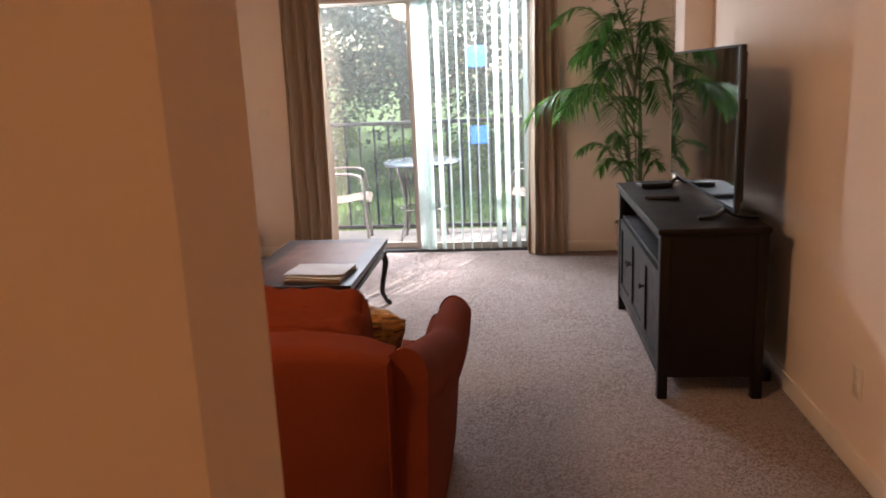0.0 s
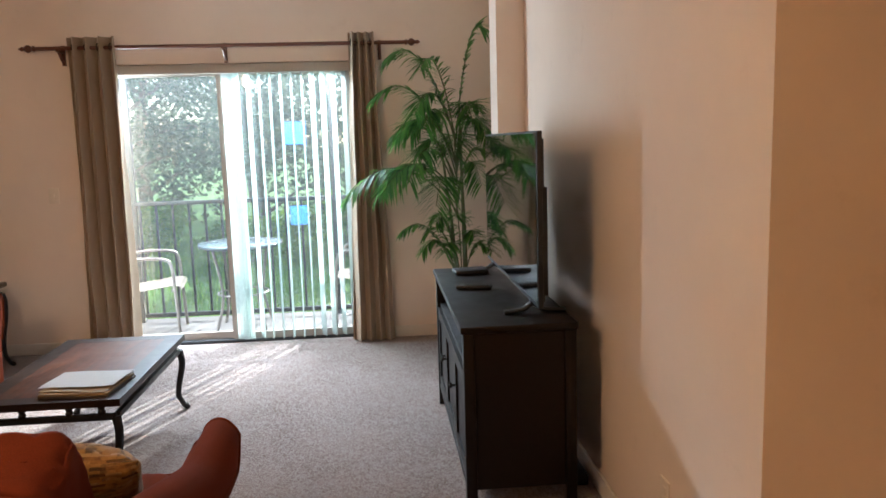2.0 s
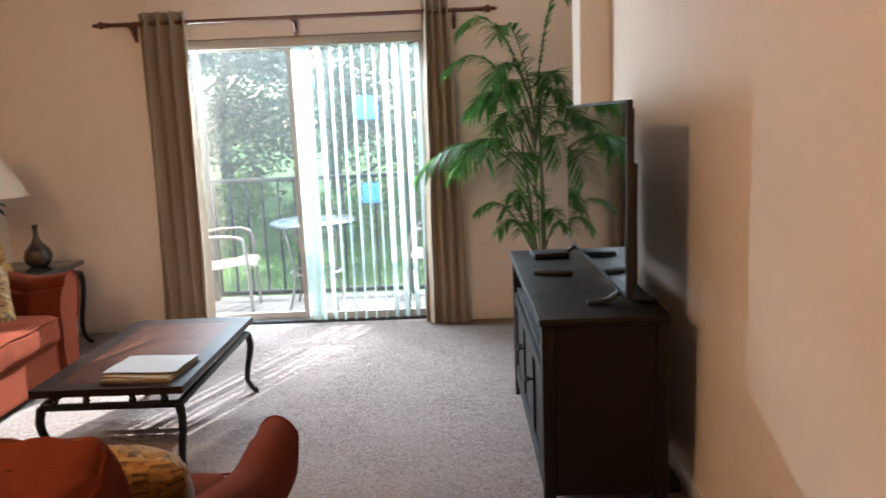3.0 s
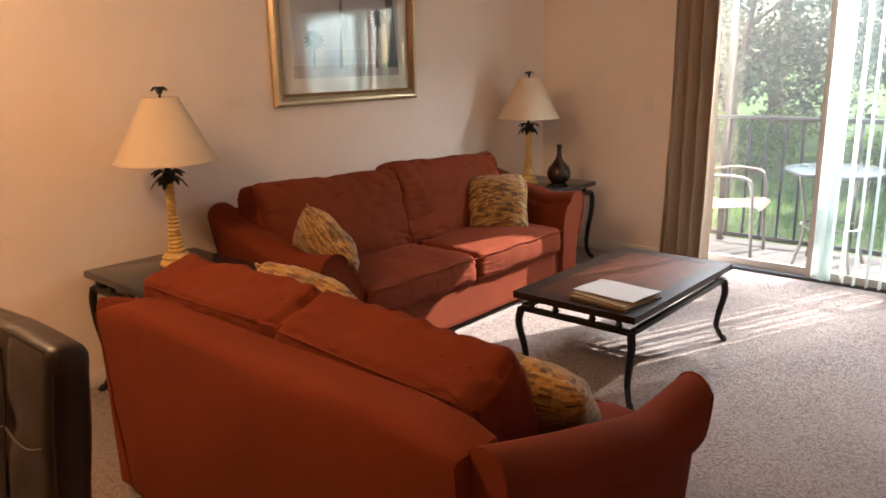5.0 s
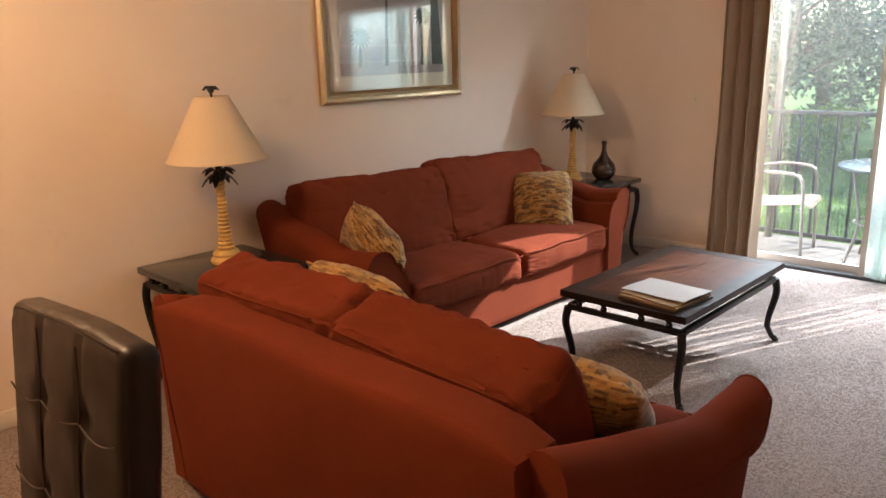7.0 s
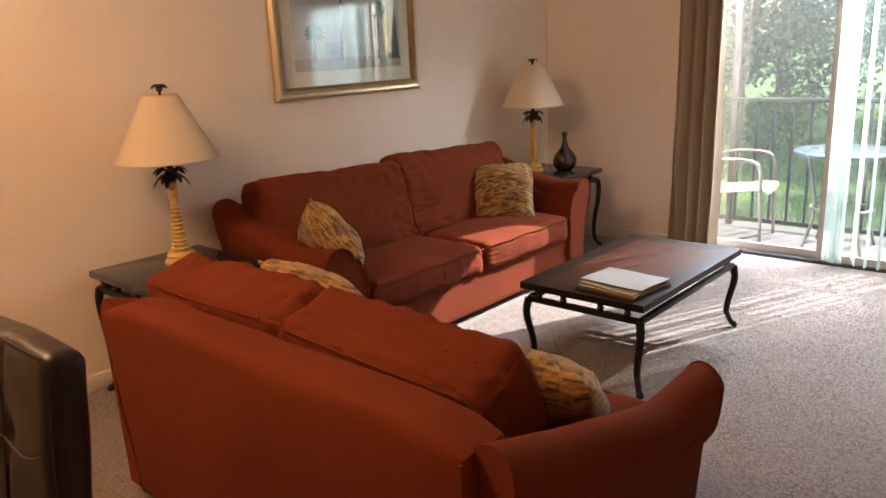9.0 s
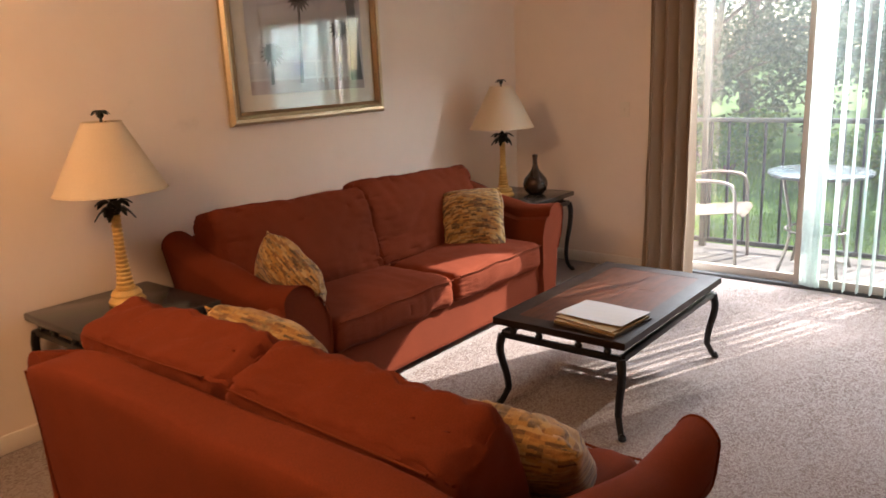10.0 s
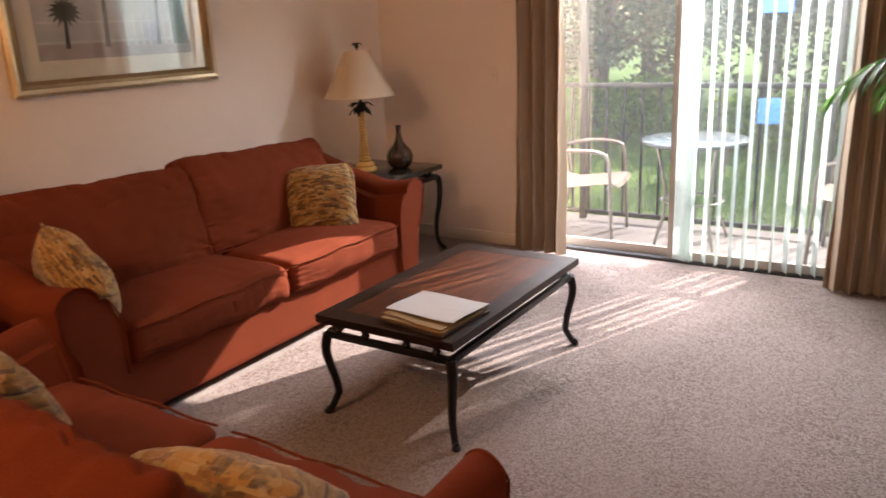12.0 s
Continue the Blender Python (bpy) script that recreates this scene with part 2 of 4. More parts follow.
MAT_BOARD = plain("mat_board", (0.70, 0.66, 0.56), 0.9, 0, 200, 0.04)
BLACKPL = plain("black_plastic", (0.007, 0.007, 0.0075), 0.5, 0, 80, 0.15, 0.1)
SCREEN = plain("tv_screen_glass", (0.006, 0.007, 0.009), 0.05, 0, 5, 0.05, 0.0, 0.001, 1.0)
PAPER = plain("white_paper", (0.50, 0.50, 0.50), 0.85, 0, 60, 0.03)
MANILA = plain("manila_folder", (0.23, 0.15, 0.055), 0.8, 0, 60, 0.08)
GREYFOLD = plain("dark_leatherette_folder", (0.06, 0.04, 0.03), 0.5, 0, 80, 0.2)
PLATE = plain("ivory_plate", (0.74, 0.66, 0.55), 0.4, 0, 60, 0.04)
PALM = leaf_mat("palm_leaf", [(0.016, 0.055, 0.018), (0.035, 0.11, 0.028), (0.08, 0.2, 0.045)], [(0.05, 0.18, 0.03), (0.12, 0.34, 0.06), (0.22, 0.44, 0.08)], 0.35)
CANE = plain("palm_cane", (0.085, 0.10, 0.035), 0.5, 0, 40, 0.4, 0.4, 0.003)
WICKER = plain("wicker_basket", (0.16, 0.075, 0.035), 0.7, 0, 60, 0.5, 0.8, 0.004)
SOIL = plain("dark_moss", (0.03, 0.03, 0.015), 0.95, 0, 60, 0.5, 0.8, 0.01)
CONCRETE = plain("balcony_concrete", (0.17, 0.152, 0.148), 0.85, 0, 40, 0.2, 0.3, 0.003)
STUCCO = plain("outer_stucco", (0.55, 0.48, 0.40), 0.9, 0, 120, 0.12, 0.6, 0.004)
PATIO = plain("champagne_patio_metal", (0.20, 0.18, 0.165), 0.42, 0.3, 40, 0.1)
SLING = fabric("beige_sling", (0.14, 0.118, 0.103), 700, 0.08, 0.1)
FROST = plain("frosted_table_top", (0.07, 0.085, 0.095), 0.25, 0, 30, 0.1)
GRASS = plain("lawn_green", (0.10, 0.20, 0.03), 0.9, 0, 12, 0.45, 1.0, 0.03)
BARK = plain("tree_bark", (0.11, 0.085, 0.065), 0.9, 0, 20, 0.45, 1.0, 0.02)
LEAF = leaf_mat("tree_leaf", [(0.024, 0.042, 0.024), (0.045, 0.066, 0.038), (0.085, 0.105, 0.068)], [(0.045, 0.075, 0.036), (0.10, 0.135, 0.072), (0.25, 0.28, 0.19)], 0.45)
HEDGE = leaf_mat("hedge_leaf", [(0.03, 0.075, 0.015), (0.06, 0.13, 0.02), (0.11, 0.19, 0.035)], [(0.12, 0.28, 0.03), (0.24, 0.42, 0.05), (0.38, 0.52, 0.09)], 0.45)


# ---- mesh helpers ----
def thing(name, label, category, group="", at=(0, 0, 0), turn=0):
    ob = new(name)
    ob.empty_display_size = 0.1
    ob.matrix_world = pose(*at, 0, 0, turn)
    return tagged(ob, label, category, group)


def part(name, bm, material, parent=None, label="", smooth=True, bevel=0.0):
    """Links a bmesh as one mesh object under a thing or a part, in the parent's own space."""
    if bevel:
        bmesh.ops.bevel(bm, geom=bm.edges[:], offset=bevel, segments=2, profile=0.5, affect="EDGES", clamp_overlap=True)
    bmesh.ops.recalc_face_normals(bm, faces=bm.faces[:])
    me = bpy.data.meshes.new(name)
    bm.to_mesh(me)
    bm.free()
    me.materials.append(material)
    if smooth:
        me.shade_smooth()
        me.set_sharp_from_angle(angle=radians(38))
    ob = new(name, me)
    if parent:
        ob.parent = parent
    if label:
        ob["label"] = label
    return ob


def solid(name, bm, material, label, category, kind="", group="", bevel=0.0, smooth=True):
    return tagged(part(name, bm, material, None, "", smooth, bevel), label, category, group, kind)


def box(bm, x0, x1, y0, y1, z0, z1, m=None):
    v = [bm.verts.new((x, y, z)) for z in (z0, z1) for x, y in ((x0, y0), (x1, y0), (x1, y1), (x0, y1))]
    for f in ((3, 2, 1, 0), (4, 5, 6, 7), (0, 1, 5, 4), (1, 2, 6, 5), (2, 3, 7, 6), (3, 0, 4, 7)):
        bm.faces.new([v[i] for i in f])
    if m:
        for p in v:
            p.co = m @ p.co
    return bm


def boxed(*a, m=None):
    return box(bmesh.new(), *a, m=m)


def lathe(bm, profile, n=28, at=(0, 0, 0), close=True):
    """Turns a list of (radius, height) round the z axis."""
    rings = []
    for r, z in profile:
        rings.append([bm.verts.new((at[0] + r * math.cos(2 * math.pi * i / n), at[1] + r * math.sin(2 * math.pi * i / n), at[2] + z)) for i in range(n)])
    for a, b in zip(rings, rings[1:]):
        for i in range(n):
            bm.faces.new((a[i], a[(i + 1) % n], b[(i + 1) % n], b[i]))
    if close:
        bm.faces.new(rings[0][::-1])
        bm.faces.new(rings[-1])
    return bm


def tube(bm, path, radius, n=8, flat=1.0, side=None):
    """A bar of round or flattened section along a path; radius may be a function of 0..1."""
    pts = [Vector(p) for p in path]
    rings, last = [], side or Vector((0, 0, 1))
    for i, p in enumerate(pts):
        d = (pts[min(i + 1, len(pts) - 1)] - pts[max(i - 1, 0)]).normalized()
        u = last - d * last.dot(d)
        if u.length < 1e-3:
            u = d.orthogonal()
        u.normalize()
        last = u
        w = d.cross(u)
        r = radius(i / (len(pts) - 1)) if callable(radius) else radius
        rings.append([bm.verts.new(p + u * (r * math.cos(2 * math.pi * k / n)) + w * (r * flat * math.sin(2 * math.pi * k / n))) for k in range(n)])
    for a, b in zip(rings, rings[1:]):
        for k in range(n):
            bm.faces.new((a[k], a[(k + 1) % n], b[(k + 1) % n], b[k]))
    bm.faces.new(rings[0][::-1])
    bm.faces.new(rings[-1])
    return bm


def smooth_path(points, steps=6):
    """Catmull-Rom through the points."""
    p = [Vector(q) for q in points]
    p = [p[0] * 2 - p[1]] + p + [p[-1] * 2 - p[-2]]
    out = []
    for i in range(1, len(p) - 2):
        for s in range(steps):
            t = s / steps
            a, b, c, d = p[i - 1:i + 3]
            out.append(0.5 * ((2 * b) + (c - a) * t + (2 * a - 5 * b + 4 * c - d) * t * t + (3 * b - a - 3 * c + d) * t ** 3))
    return out + [p[-2]]


def cushion(h, r, puff=(0, 0, 0), wrinkle=0.0, scale=6.0, seed=0.0, n=14, shape=None, pinch=0.0, crease=0.0):
    """A stuffed block: half sizes h, edge radius r, swelling per axis, wrinkles; shape bends each point."""
    bm = bmesh.new()
    bmesh.ops.create_cube(bm, size=2.0)
    bmesh.ops.subdivide_edges(bm, edges=bm.edges[:], cuts=n, use_grid_fill=True)
    for v in bm.verts:
        u = v.co.copy()
        p = Vector((u[0] * h[0], u[1] * h[1], u[2] * h[2]))
        q = Vector([max(-(h[i] - r), min(h[i] - r, p[i])) for i in range(3)])
        d = p - q
        if d.length > 1e-6:
            p = q + d.normalized() * r
        for i in range(3):
            if puff[i]:
                a, b = [j for j in range(3) if j != i]
                p[i] += (1 if u[i] > 0 else -1) * abs(u[i]) ** 2 * puff[i] * (1 - u[a] ** 2) * (1 - u[b] ** 2)
        if pinch:
            a, b = 0, 2
            k = max(0, abs(u[0]) * abs(u[2]) - 0.3)
            p[1] *= 1 - pinch * k
        if wrinkle:
            w = noise.noise_vector(p * scale + Vector((seed, seed * 2, -seed)))
            p += w * wrinkle
            p += noise.noise_vector(p * scale * 2.7 + Vector((seed, 3, seed))) * wrinkle * 0.35
        if crease:
            edge = abs(u[0]) ** 2 * 0.6 + abs(u[2]) ** 2 * 0.6
            for k, (a, b) in enumerate(((2.2, 5.5), (5.0, 1.8))):
                f = noise.noise(Vector((u[0] * a + seed * 3.1, u[2] * b + k * 9 + 0.6 * u[0] * u[2], seed + u[1] * 0.6)))
                fold = max(0, 1 - abs(f) * 4.2) ** 2 * edge
                p -= Vector((0, u[1] * abs(u[1]), 0.5 * u[2] ** 5)) * crease * fold
        v.co = shape(p, u) if shape else p
    return bm


def sheet(bm, rows, thick=0.0):
    """A grid of points as faces; rows is a list of equally long lists of points."""
    vs = [[bm.verts.new(p) for p in row] for row in rows]
    made = []
    for a, b in zip(vs, vs[1:]):
        for i in range(len(a) - 1):
            made.append(bm.faces.new((a[i], a[i + 1], b[i + 1], b[i])))
    if thick:
        bm.normal_update()
        bmesh.ops.solidify(bm, geom=made, thickness=thick)
    return bm


# ---- the room ----
X0, X1, YW, H = -3.07, 1.11, 6.85, 2.75
DX0, DX1, DZ = -1.80, 0.06, 2.10
def wall(name, *a):
    return solid(name, boxed(*a), WALL, "beige painted interior wall", "wall", "structure", smooth=False)


solid("floor", boxed(-4.2, 4.2, -3.0, 6.92, -0.2, 0.0), CARPET, "pinkish beige cut-pile carpet with tread marks", "carpet", "structure", smooth=False)
wall("wall_west", X0 - 0.12, X0, -3.0, 6.85, 0, H)
wall("wall_north_west", X0 - 0.12, DX0, YW, YW + 0.16, 0, H)
wall("wall_north_east", DX1, 1.25, YW, YW + 0.16, 0, H)
wall("wall_north_head", DX0, DX1, YW, YW + 0.16, DZ, H)
wall("wall_east", X1, X1 + 0.14, 2.75, YW, 0, H)
wall("wall_pilaster", 0.945, X1 - 0.002, 5.60, 5.86, 0, H)
wall("wall_return", X1 + 0.14, 4.2, 2.75, 2.87, 0, H)
wall("wall_stub", -0.80, -0.334, 1.28, 1.46, 0, H)
wall("wall_south", -4.2, 4.2, -3.12, -3.0, 0, H)
wall("wall_east_entry", 4.2, 4.32, -3.0, 2.87, 0, H)
solid("ceiling", boxed(-4.2, 4.32, -3.12, 7.01, H, H + 0.15), CEIL, "plain off-white painted ceiling", "ceiling", "structure", smooth=False)


def baseboard(name, x0, x1, y0, y1):
    bm = boxed(x0, x1, y0, y1, 0, 0.085)
    solid(name, bm, TRIM, "off-white painted baseboard along the wall", "baseboard", "structure", bevel=0.005)


baseboard("baseboard_west", X0, X0 + 0.014, -3.0, 6.835)
baseboard("baseboard_north_west", X0 + 0.014, DX0 - 0.03, YW - 0.014, YW)
baseboard("baseboard_north_east", DX1 + 0.03, X1 - 0.014, YW - 0.014, YW)
baseboard("baseboard_east", X1 - 0.014, X1, 2.75, 5.60)
baseboard("baseboard_east_corner", X1 - 0.014, X1, 5.86, YW)
baseboard("baseboard_return", X1, 4.2, 2.736, 2.75)
baseboard("baseboard_stub", -0.80, -0.334, 1.46, 1.474)


def wall_plate(name, m, holes):
    p = thing(name, "ivory plastic wall plate fixed to the wall", "outlet" if holes else "switch")
    p.matrix_world = m
    part("plate", boxed(-0.036, 0.036, -0.004, 0.002, -0.057, 0.057), PLATE, p, bevel=0.002)
    if holes:
        for z in (-0.02, 0.02):
            part("socket", boxed(-0.014, 0.014, -0.006, -0.003, z - 0.013, z + 0.013), PLATE, p, bevel=0.002)
    else:
        part("toggle", boxed(-0.005, 0.005, -0.012, -0.003, -0.012, 0.012), PLATE, p, bevel=0.001)


wall_plate("wall_outlet", pose(X1 - 0.002, 3.35, 0.33, 0, 0, -90), True)
wall_plate("light_switch", pose(-2.13, YW - 0.002, 1.18), False)

# ---- sliding door ----
door = tagged(new("door_1"), "white aluminium sliding glass door, partly covered by blinds", "sliding door", kind="structure")
YD = 6.97
part("head", boxed(DX0, DX1, YD - 0.07, YD + 0.05, 2.06, DZ), ALU, door, bevel=0.003)
part("jamb", boxed(DX0, DX0 + 0.035, YD - 0.07, YD + 0.05, 0.0, 2.06), ALU, door, bevel=0.003)
part("jamb", boxed(DX1 - 0.035, DX1, YD - 0.07, YD + 0.05, 0.0, 2.06), ALU, door, bevel=0.003)
part("track", boxed(DX0 + 0.035, DX1 - 0.035, YD - 0.06, YD + 0.05, 0.0, 0.022), BRONZE, door, "dull grey metal floor track", bevel=0.003)
for px0, px1, y in ((DX0 + 0.035, -0.865, YD + 0.015), (-0.935, DX1 - 0.035, YD - 0.03)):
    pane = new("panel")
    pane.parent = door
    w = 0.045
    bm = bmesh.new()
    box(bm, px0, px0 + w, y - 0.015, y + 0.015, 0.022, 2.06)
    box(bm, px1 - w, px1, y - 0.015, y + 0.015, 0.022, 2.06)
    box(bm, px0 + w, px1 - w, y - 0.015, y + 0.015, 0.022, 0.075)
    box(bm, px0 + w, px1 - w, y - 0.015, y + 0.015, 2.02, 2.06)
    part("panel_frame", bm, ALU, pane, smooth=False)
    g = part("glass_pane", boxed(px0 + w - 0.004, px1 - w + 0.004, y - 0.003, y + 0.003, 0.07, 2.025), GLASS, pane, "clear glass", smooth=False)
    g.visible_shadow = False

for z, half in ((1.585, 0.078), (0.965, 0.068)):
    part("decal", boxed(-0.38 - half, -0.38 + half, YD - 0.0352, YD - 0.0340, z - half * 1.05, z + half * 1.05), DECAL, pane, "pale blue plastic film sticker", smooth=False)

# ---- vertical blind ----
blind = thing("vertical_blind", "pale translucent vertical blind, slats turned half open", "blind", at=(0, 6.885, 0))
part("valance", boxed(DX0 + 0.02, DX1 - 0.01, -0.034, 0.012, 2.028, 2.094), ALU, blind, "cream valance", bevel=0.003)
slat_bm = bmesh.new()
sheet(slat_bm, [[Vector((0.006 * (1 - (s / 3) ** 2), 0.0445 * s / 3, z)) for s in (-3, -1.5, 0, 1.5, 3)] for z in (0.03, 0.7, 1.4, 2.03)], 0.0012)
first = part("slat", slat_bm, SLAT, blind)
slat_rng = random.Random(21)
xs = [-0.855, -0.835, -0.805] + [-0.775 + 0.0775 * i for i in range(11)]
for i, x in enumerate(xs):
    s = first if i == 0 else new("slat", first.data)
    s.parent = blind
    s.matrix_basis = pose(x, 0.0, 0, 0, 0, 62 - 8 * i if i < 3 else (-1 if -0.64 < x < -0.24 else 28) + slat_rng.uniform(-4, 4))

# ---- curtains and rod ----
def curtain(name, xt0, xt1, xb0, xb1, folds):
    c = thing(name, "taupe satin grommet curtain hanging in deep folds to the carpet", "curtain", "curtains at the sliding door")
    rows = []
    for k in range(25):
        v = k / 24
        z = 2.285 - v * 2.275
        a, b = xt0 + (xb0 - xt0) * v, xt1 + (xb1 - xt1) * v
        row = []
        for i in range(folds * 12 + 1):
            u = i / (folds * 12)
            ph = 2 * math.pi * folds * u + 0.5 * math.sin(3 * v + u * 5)
            amp = 0.06 * (0.9 + 0.4 * noise.noise(Vector((u * 4, v * 2.0, xt0))))
            row.append(Vector((a + (b - a) * u + 0.012 * math.sin(2 * ph) + 0.006 * noise.noise(Vector((u * 6, v * 5, 3))), 6.755 + amp * math.sin(ph) + 0.01 * noise.noise(Vector((u * 9, v * 7, xt1))), z)))
        rows.append(row)
    part("cloth", sheet(bmesh.new(), rows, 0.003), CURTAIN, c)
    for i in range(folds):
        x = xt0 + (xt1 - xt0) * (i + 0.5) / folds
        bm = bmesh.new()
        tube(bm, [(x - 0.003, 6.755 + 0.026 * math.cos(t), 2.215 + 0.026 * math.sin(t)) for t in np.linspace(0, 6.2, 14)], 0.004, 6)
        part("grommet", bm, BRONZELEAF, c)


curtain("curtain", -1.905, -1.565, -1.945, -1.575, 4)
curtain("curtain", 0.05, 0.235, -0.012, 0.30, 4)
rod = thing("curtain_rod", "cherry wood curtain rod with turned finials on three brackets", "curtain rod")
part("pole", tube(bmesh.new(), [(x, 6.755, 2.212) for x in (-2.12, -1.5, -0.8, 0.0, 0.46)], 0.014, 12), RODWOOD, rod)
for x, s in ((-2.12, -1), (0.46, 1)):
    prof = [(0.014, 0), (0.021, 0.006), (0.021, 0.014), (0.012, 0.02), (0.026, 0.04), (0.027, 0.055), (0.015, 0.07), (0.011, 0.078), (0.016, 0.09), (0.008, 0.105), (0.001, 0.115)]
    bm = lathe(bmesh.new(), prof, 14)
    bmesh.ops.transform(bm, matrix=Matrix.Translation((x, 6.755, 2.212)) @ Matrix.Rotation(s * math.pi / 2, 4, "Y"), verts=bm.verts[:])
    part("finial", bm, RODWOOD, rod)
for x in (-1.965, -0.835, 0.275):
    bm = boxed(x - 0.012, x + 0.012, 6.832, 6.85, 2.10, 2.24)
    tube(bm, smooth_path([(x, 6.835, 2.12), (x, 6.80, 2.145), (x, 6.765, 2.185)], 4), 0.011, 8)
    box(bm, x - 0.011, x + 0.011, 6.735, 6.84, 2.186, 2.199)
    part("bracket", bm, RODWOOD, rod)


# ---- sofas ----
def sofa(name, label, length, depth, at, turn, seed, aw):
    """Two-cushion rolled-arm sofa; its back stands at local y = 0 and it faces +y."""
    s = thing(name, label, "sofa", "", at, turn)
    L, inner = length / 2, length / 2 - aw
    ak = aw / 0.27
    small = length < 2
    rear = 0.765 if small else 0.82
    front = 0.588 if small else 0.63
    w = inner + (0.045 if small else 0.10 * ak)
    tall = 0.37
    lift = tall + 0.035

    def hull(p, u):
        p = p.copy()
        p.x *= 1 + 0.012 * u[2]
        p.y += -0.035 * (u[2] + 1) / 2 + 0.012 * noise.noise(p * 3)
        p.z += 0.012 * noise.noise(Vector((p.x * 3, seed, 0)))
        if small:
            p.z -= 0.03 * max(0, u[2]) * abs(u[0]) ** 8
        return p

    bm = cushion((w, 0.085, tall), 0.032, (0, 0.01, 0), 0.005, 5, seed, 18, hull)
    bmesh.ops.translate(bm, verts=bm.verts[:], vec=(0, 0.10, lift))
    rest = part("backrest", bm, RUST, s)
    for e in (-1, 1):
        welt = [hull(Vector((e * (w - 0.010), -0.078, z)), Vector((e, -1, z / tall))) + Vector((0, 0.10, lift)) for z in np.linspace(-tall + 0.03, tall - 0.02, 14)]
        part("piping", tube(bmesh.new(), welt, 0.0035, 6), PIPING, rest)
    bm = cushion((inner + 0.02, depth / 2 - 0.10, 0.125), 0.02, (0, 0, 0), 0.003, 5, seed + 1, 12)
    bmesh.ops.translate(bm, verts=bm.verts[:], vec=(0, depth / 2 + 0.075, 0.165))
    part("seat_base", bm, RUST, s)
    for side in (-1, 1):
        rows = []
        for k in range(23):
            v = k / 22
            y = 0.03 + v * (depth - 0.03)
            zt = rear - (rear - front) * min(1, v / 0.72) ** 0.85 + 0.03 * max(0, (v - 0.6) / 0.4) ** 2
            flare = 0.075 * v ** 1.3 if small else 0.085 - 0.02 * v
            loop = [(0.03, 0.04), (0.012, 0.25), (0.008, zt - 0.20), (0.022 + flare * 0.5, zt - 0.085)]
            cx, r = 0.115 + flare * 0.9, 0.085
            for a in range(9):
                t = math.radians(180 - a * 22.5)
                loop.append((cx + r * math.cos(t), zt - r * 0.85 + r * 0.85 * math.sin(t)))
            loop += [(0.192 + flare * 0.75, zt - 0.19), (0.178 + flare * 0.3, 0.36), (0.165, 0.04)]
            inset = 0.012 if k in (0, 22) else 0.0
            row = []
            for px, pz in loop:
                px2 = px + (0.12 - px) * inset * 4
                pz2 = pz + (0.35 - pz) * inset
                w = 0.006 * noise.noise(Vector((px * 9 + seed, y * 6, pz * 9 + side)))
                row.append(Vector((side * (inner + px2 * ak + w), y, pz2 + w)))
            rows.append(row)
        bm = bmesh.new()
        vs = [[bm.verts.new(p) for p in row] for row in rows]
        m = len(vs[0])
        for a, b in zip(vs, vs[1:]):
            for i in range(m):
                bm.faces.new((a[i], a[(i + 1) % m], b[(i + 1) % m], b[i]))
        bm.faces.new(vs[0][::-1])
        bm.faces.new(vs[-1])
        arm = part("armrest", bm, RUST, s)
        # welt round the front panel and along the outer side
        loop = [p + Vector((0, 0.004, 0)) for p in rows[-1]]
        part("piping", tube(bmesh.new(), smooth_path(loop[1:-1], 3), 0.004, 6), PIPING, arm)
        welt = [r[-3] + Vector((side * 0.001, 0, 0.035 + 0.008 * math.sin(i * 0.9))) for i, r in enumerate(rows)]
        part("piping", tube(bmesh.new(), welt, 0.004, 6), PIPING, arm)
    cw = inner / 2
    wide = 0.03 if small else 0.10
    for i, cx in enumerate((-cw, cw)):
        def seat_shape(p, u, k=i):
            p = p.copy()
            p.z += 0.012 * math.sin(9 * u[0] + k) * max(0, u[1]) ** 4 * (1.0 if k else 0.4)
            p.y += (0.006 if k == 1 else 0.002) * math.sin(46 * u[0] + 2 * math.sin(5 * u[0])) * max(0, u[1]) ** 8 * max(0, math.cos(1.3 * u[0])) * (0.4 + 0.6 * abs(noise.noise(Vector((u[0] * 3, seed, 1)))) * 2)
            return p
        bm = cushion((cw - 0.004, (depth - 0.23) / 2, 0.085), 0.045, (0, 0.012, 0.035), 0.006, 7, seed + 3 + i, 34, seat_shape, 0.0, 0.006)
        bmesh.ops.translate(bm, verts=bm.verts[:], vec=(cx, 0.23 + (depth - 0.23) / 2 + 0.012, 0.355))
        seat = part("seat_cushion", bm, RUST, s)
        path = [(cx + x, depth + 0.018, 0.425 + 0.004 * math.sin(x * 20)) for x in np.linspace(-cw + 0.03, cw - 0.03, 16)]
        part("piping", tube(bmesh.new(), path, 0.0045, 6), PIPING, seat)

        def back_shape(p, u, k=i):
            p = p.copy()
            up = (u[2] + 1) / 2
            p.z += (0.018 * u[0] - 0.014 * math.cos(1.5 * u[0])) * up ** 2 - 0.02 * up * u[0] ** 12
            rip = u[0] * (1.3 if k else 0.9) + u[2] * 0.8 + 0.35 * noise.noise(Vector((u[0] * 2, u[2] * 2, seed + k)))
            crease = -0.017 * math.exp(-((rip - 0.35) / 0.05) ** 2) * up - 0.014 * math.exp(-((rip + 0.45) / 0.045) ** 2) * up + 0.006 * math.sin(26 * u[0] + 3 * math.sin(4 * u[2])) * up ** 4
            p.y += (crease if u[1] > 0 else -crease) + 0.02 * noise.noise(Vector((u[0] * 1.7 + seed, u[2] * 1.5, k)))
            p.y *= 1 - 0.28 * up ** 3
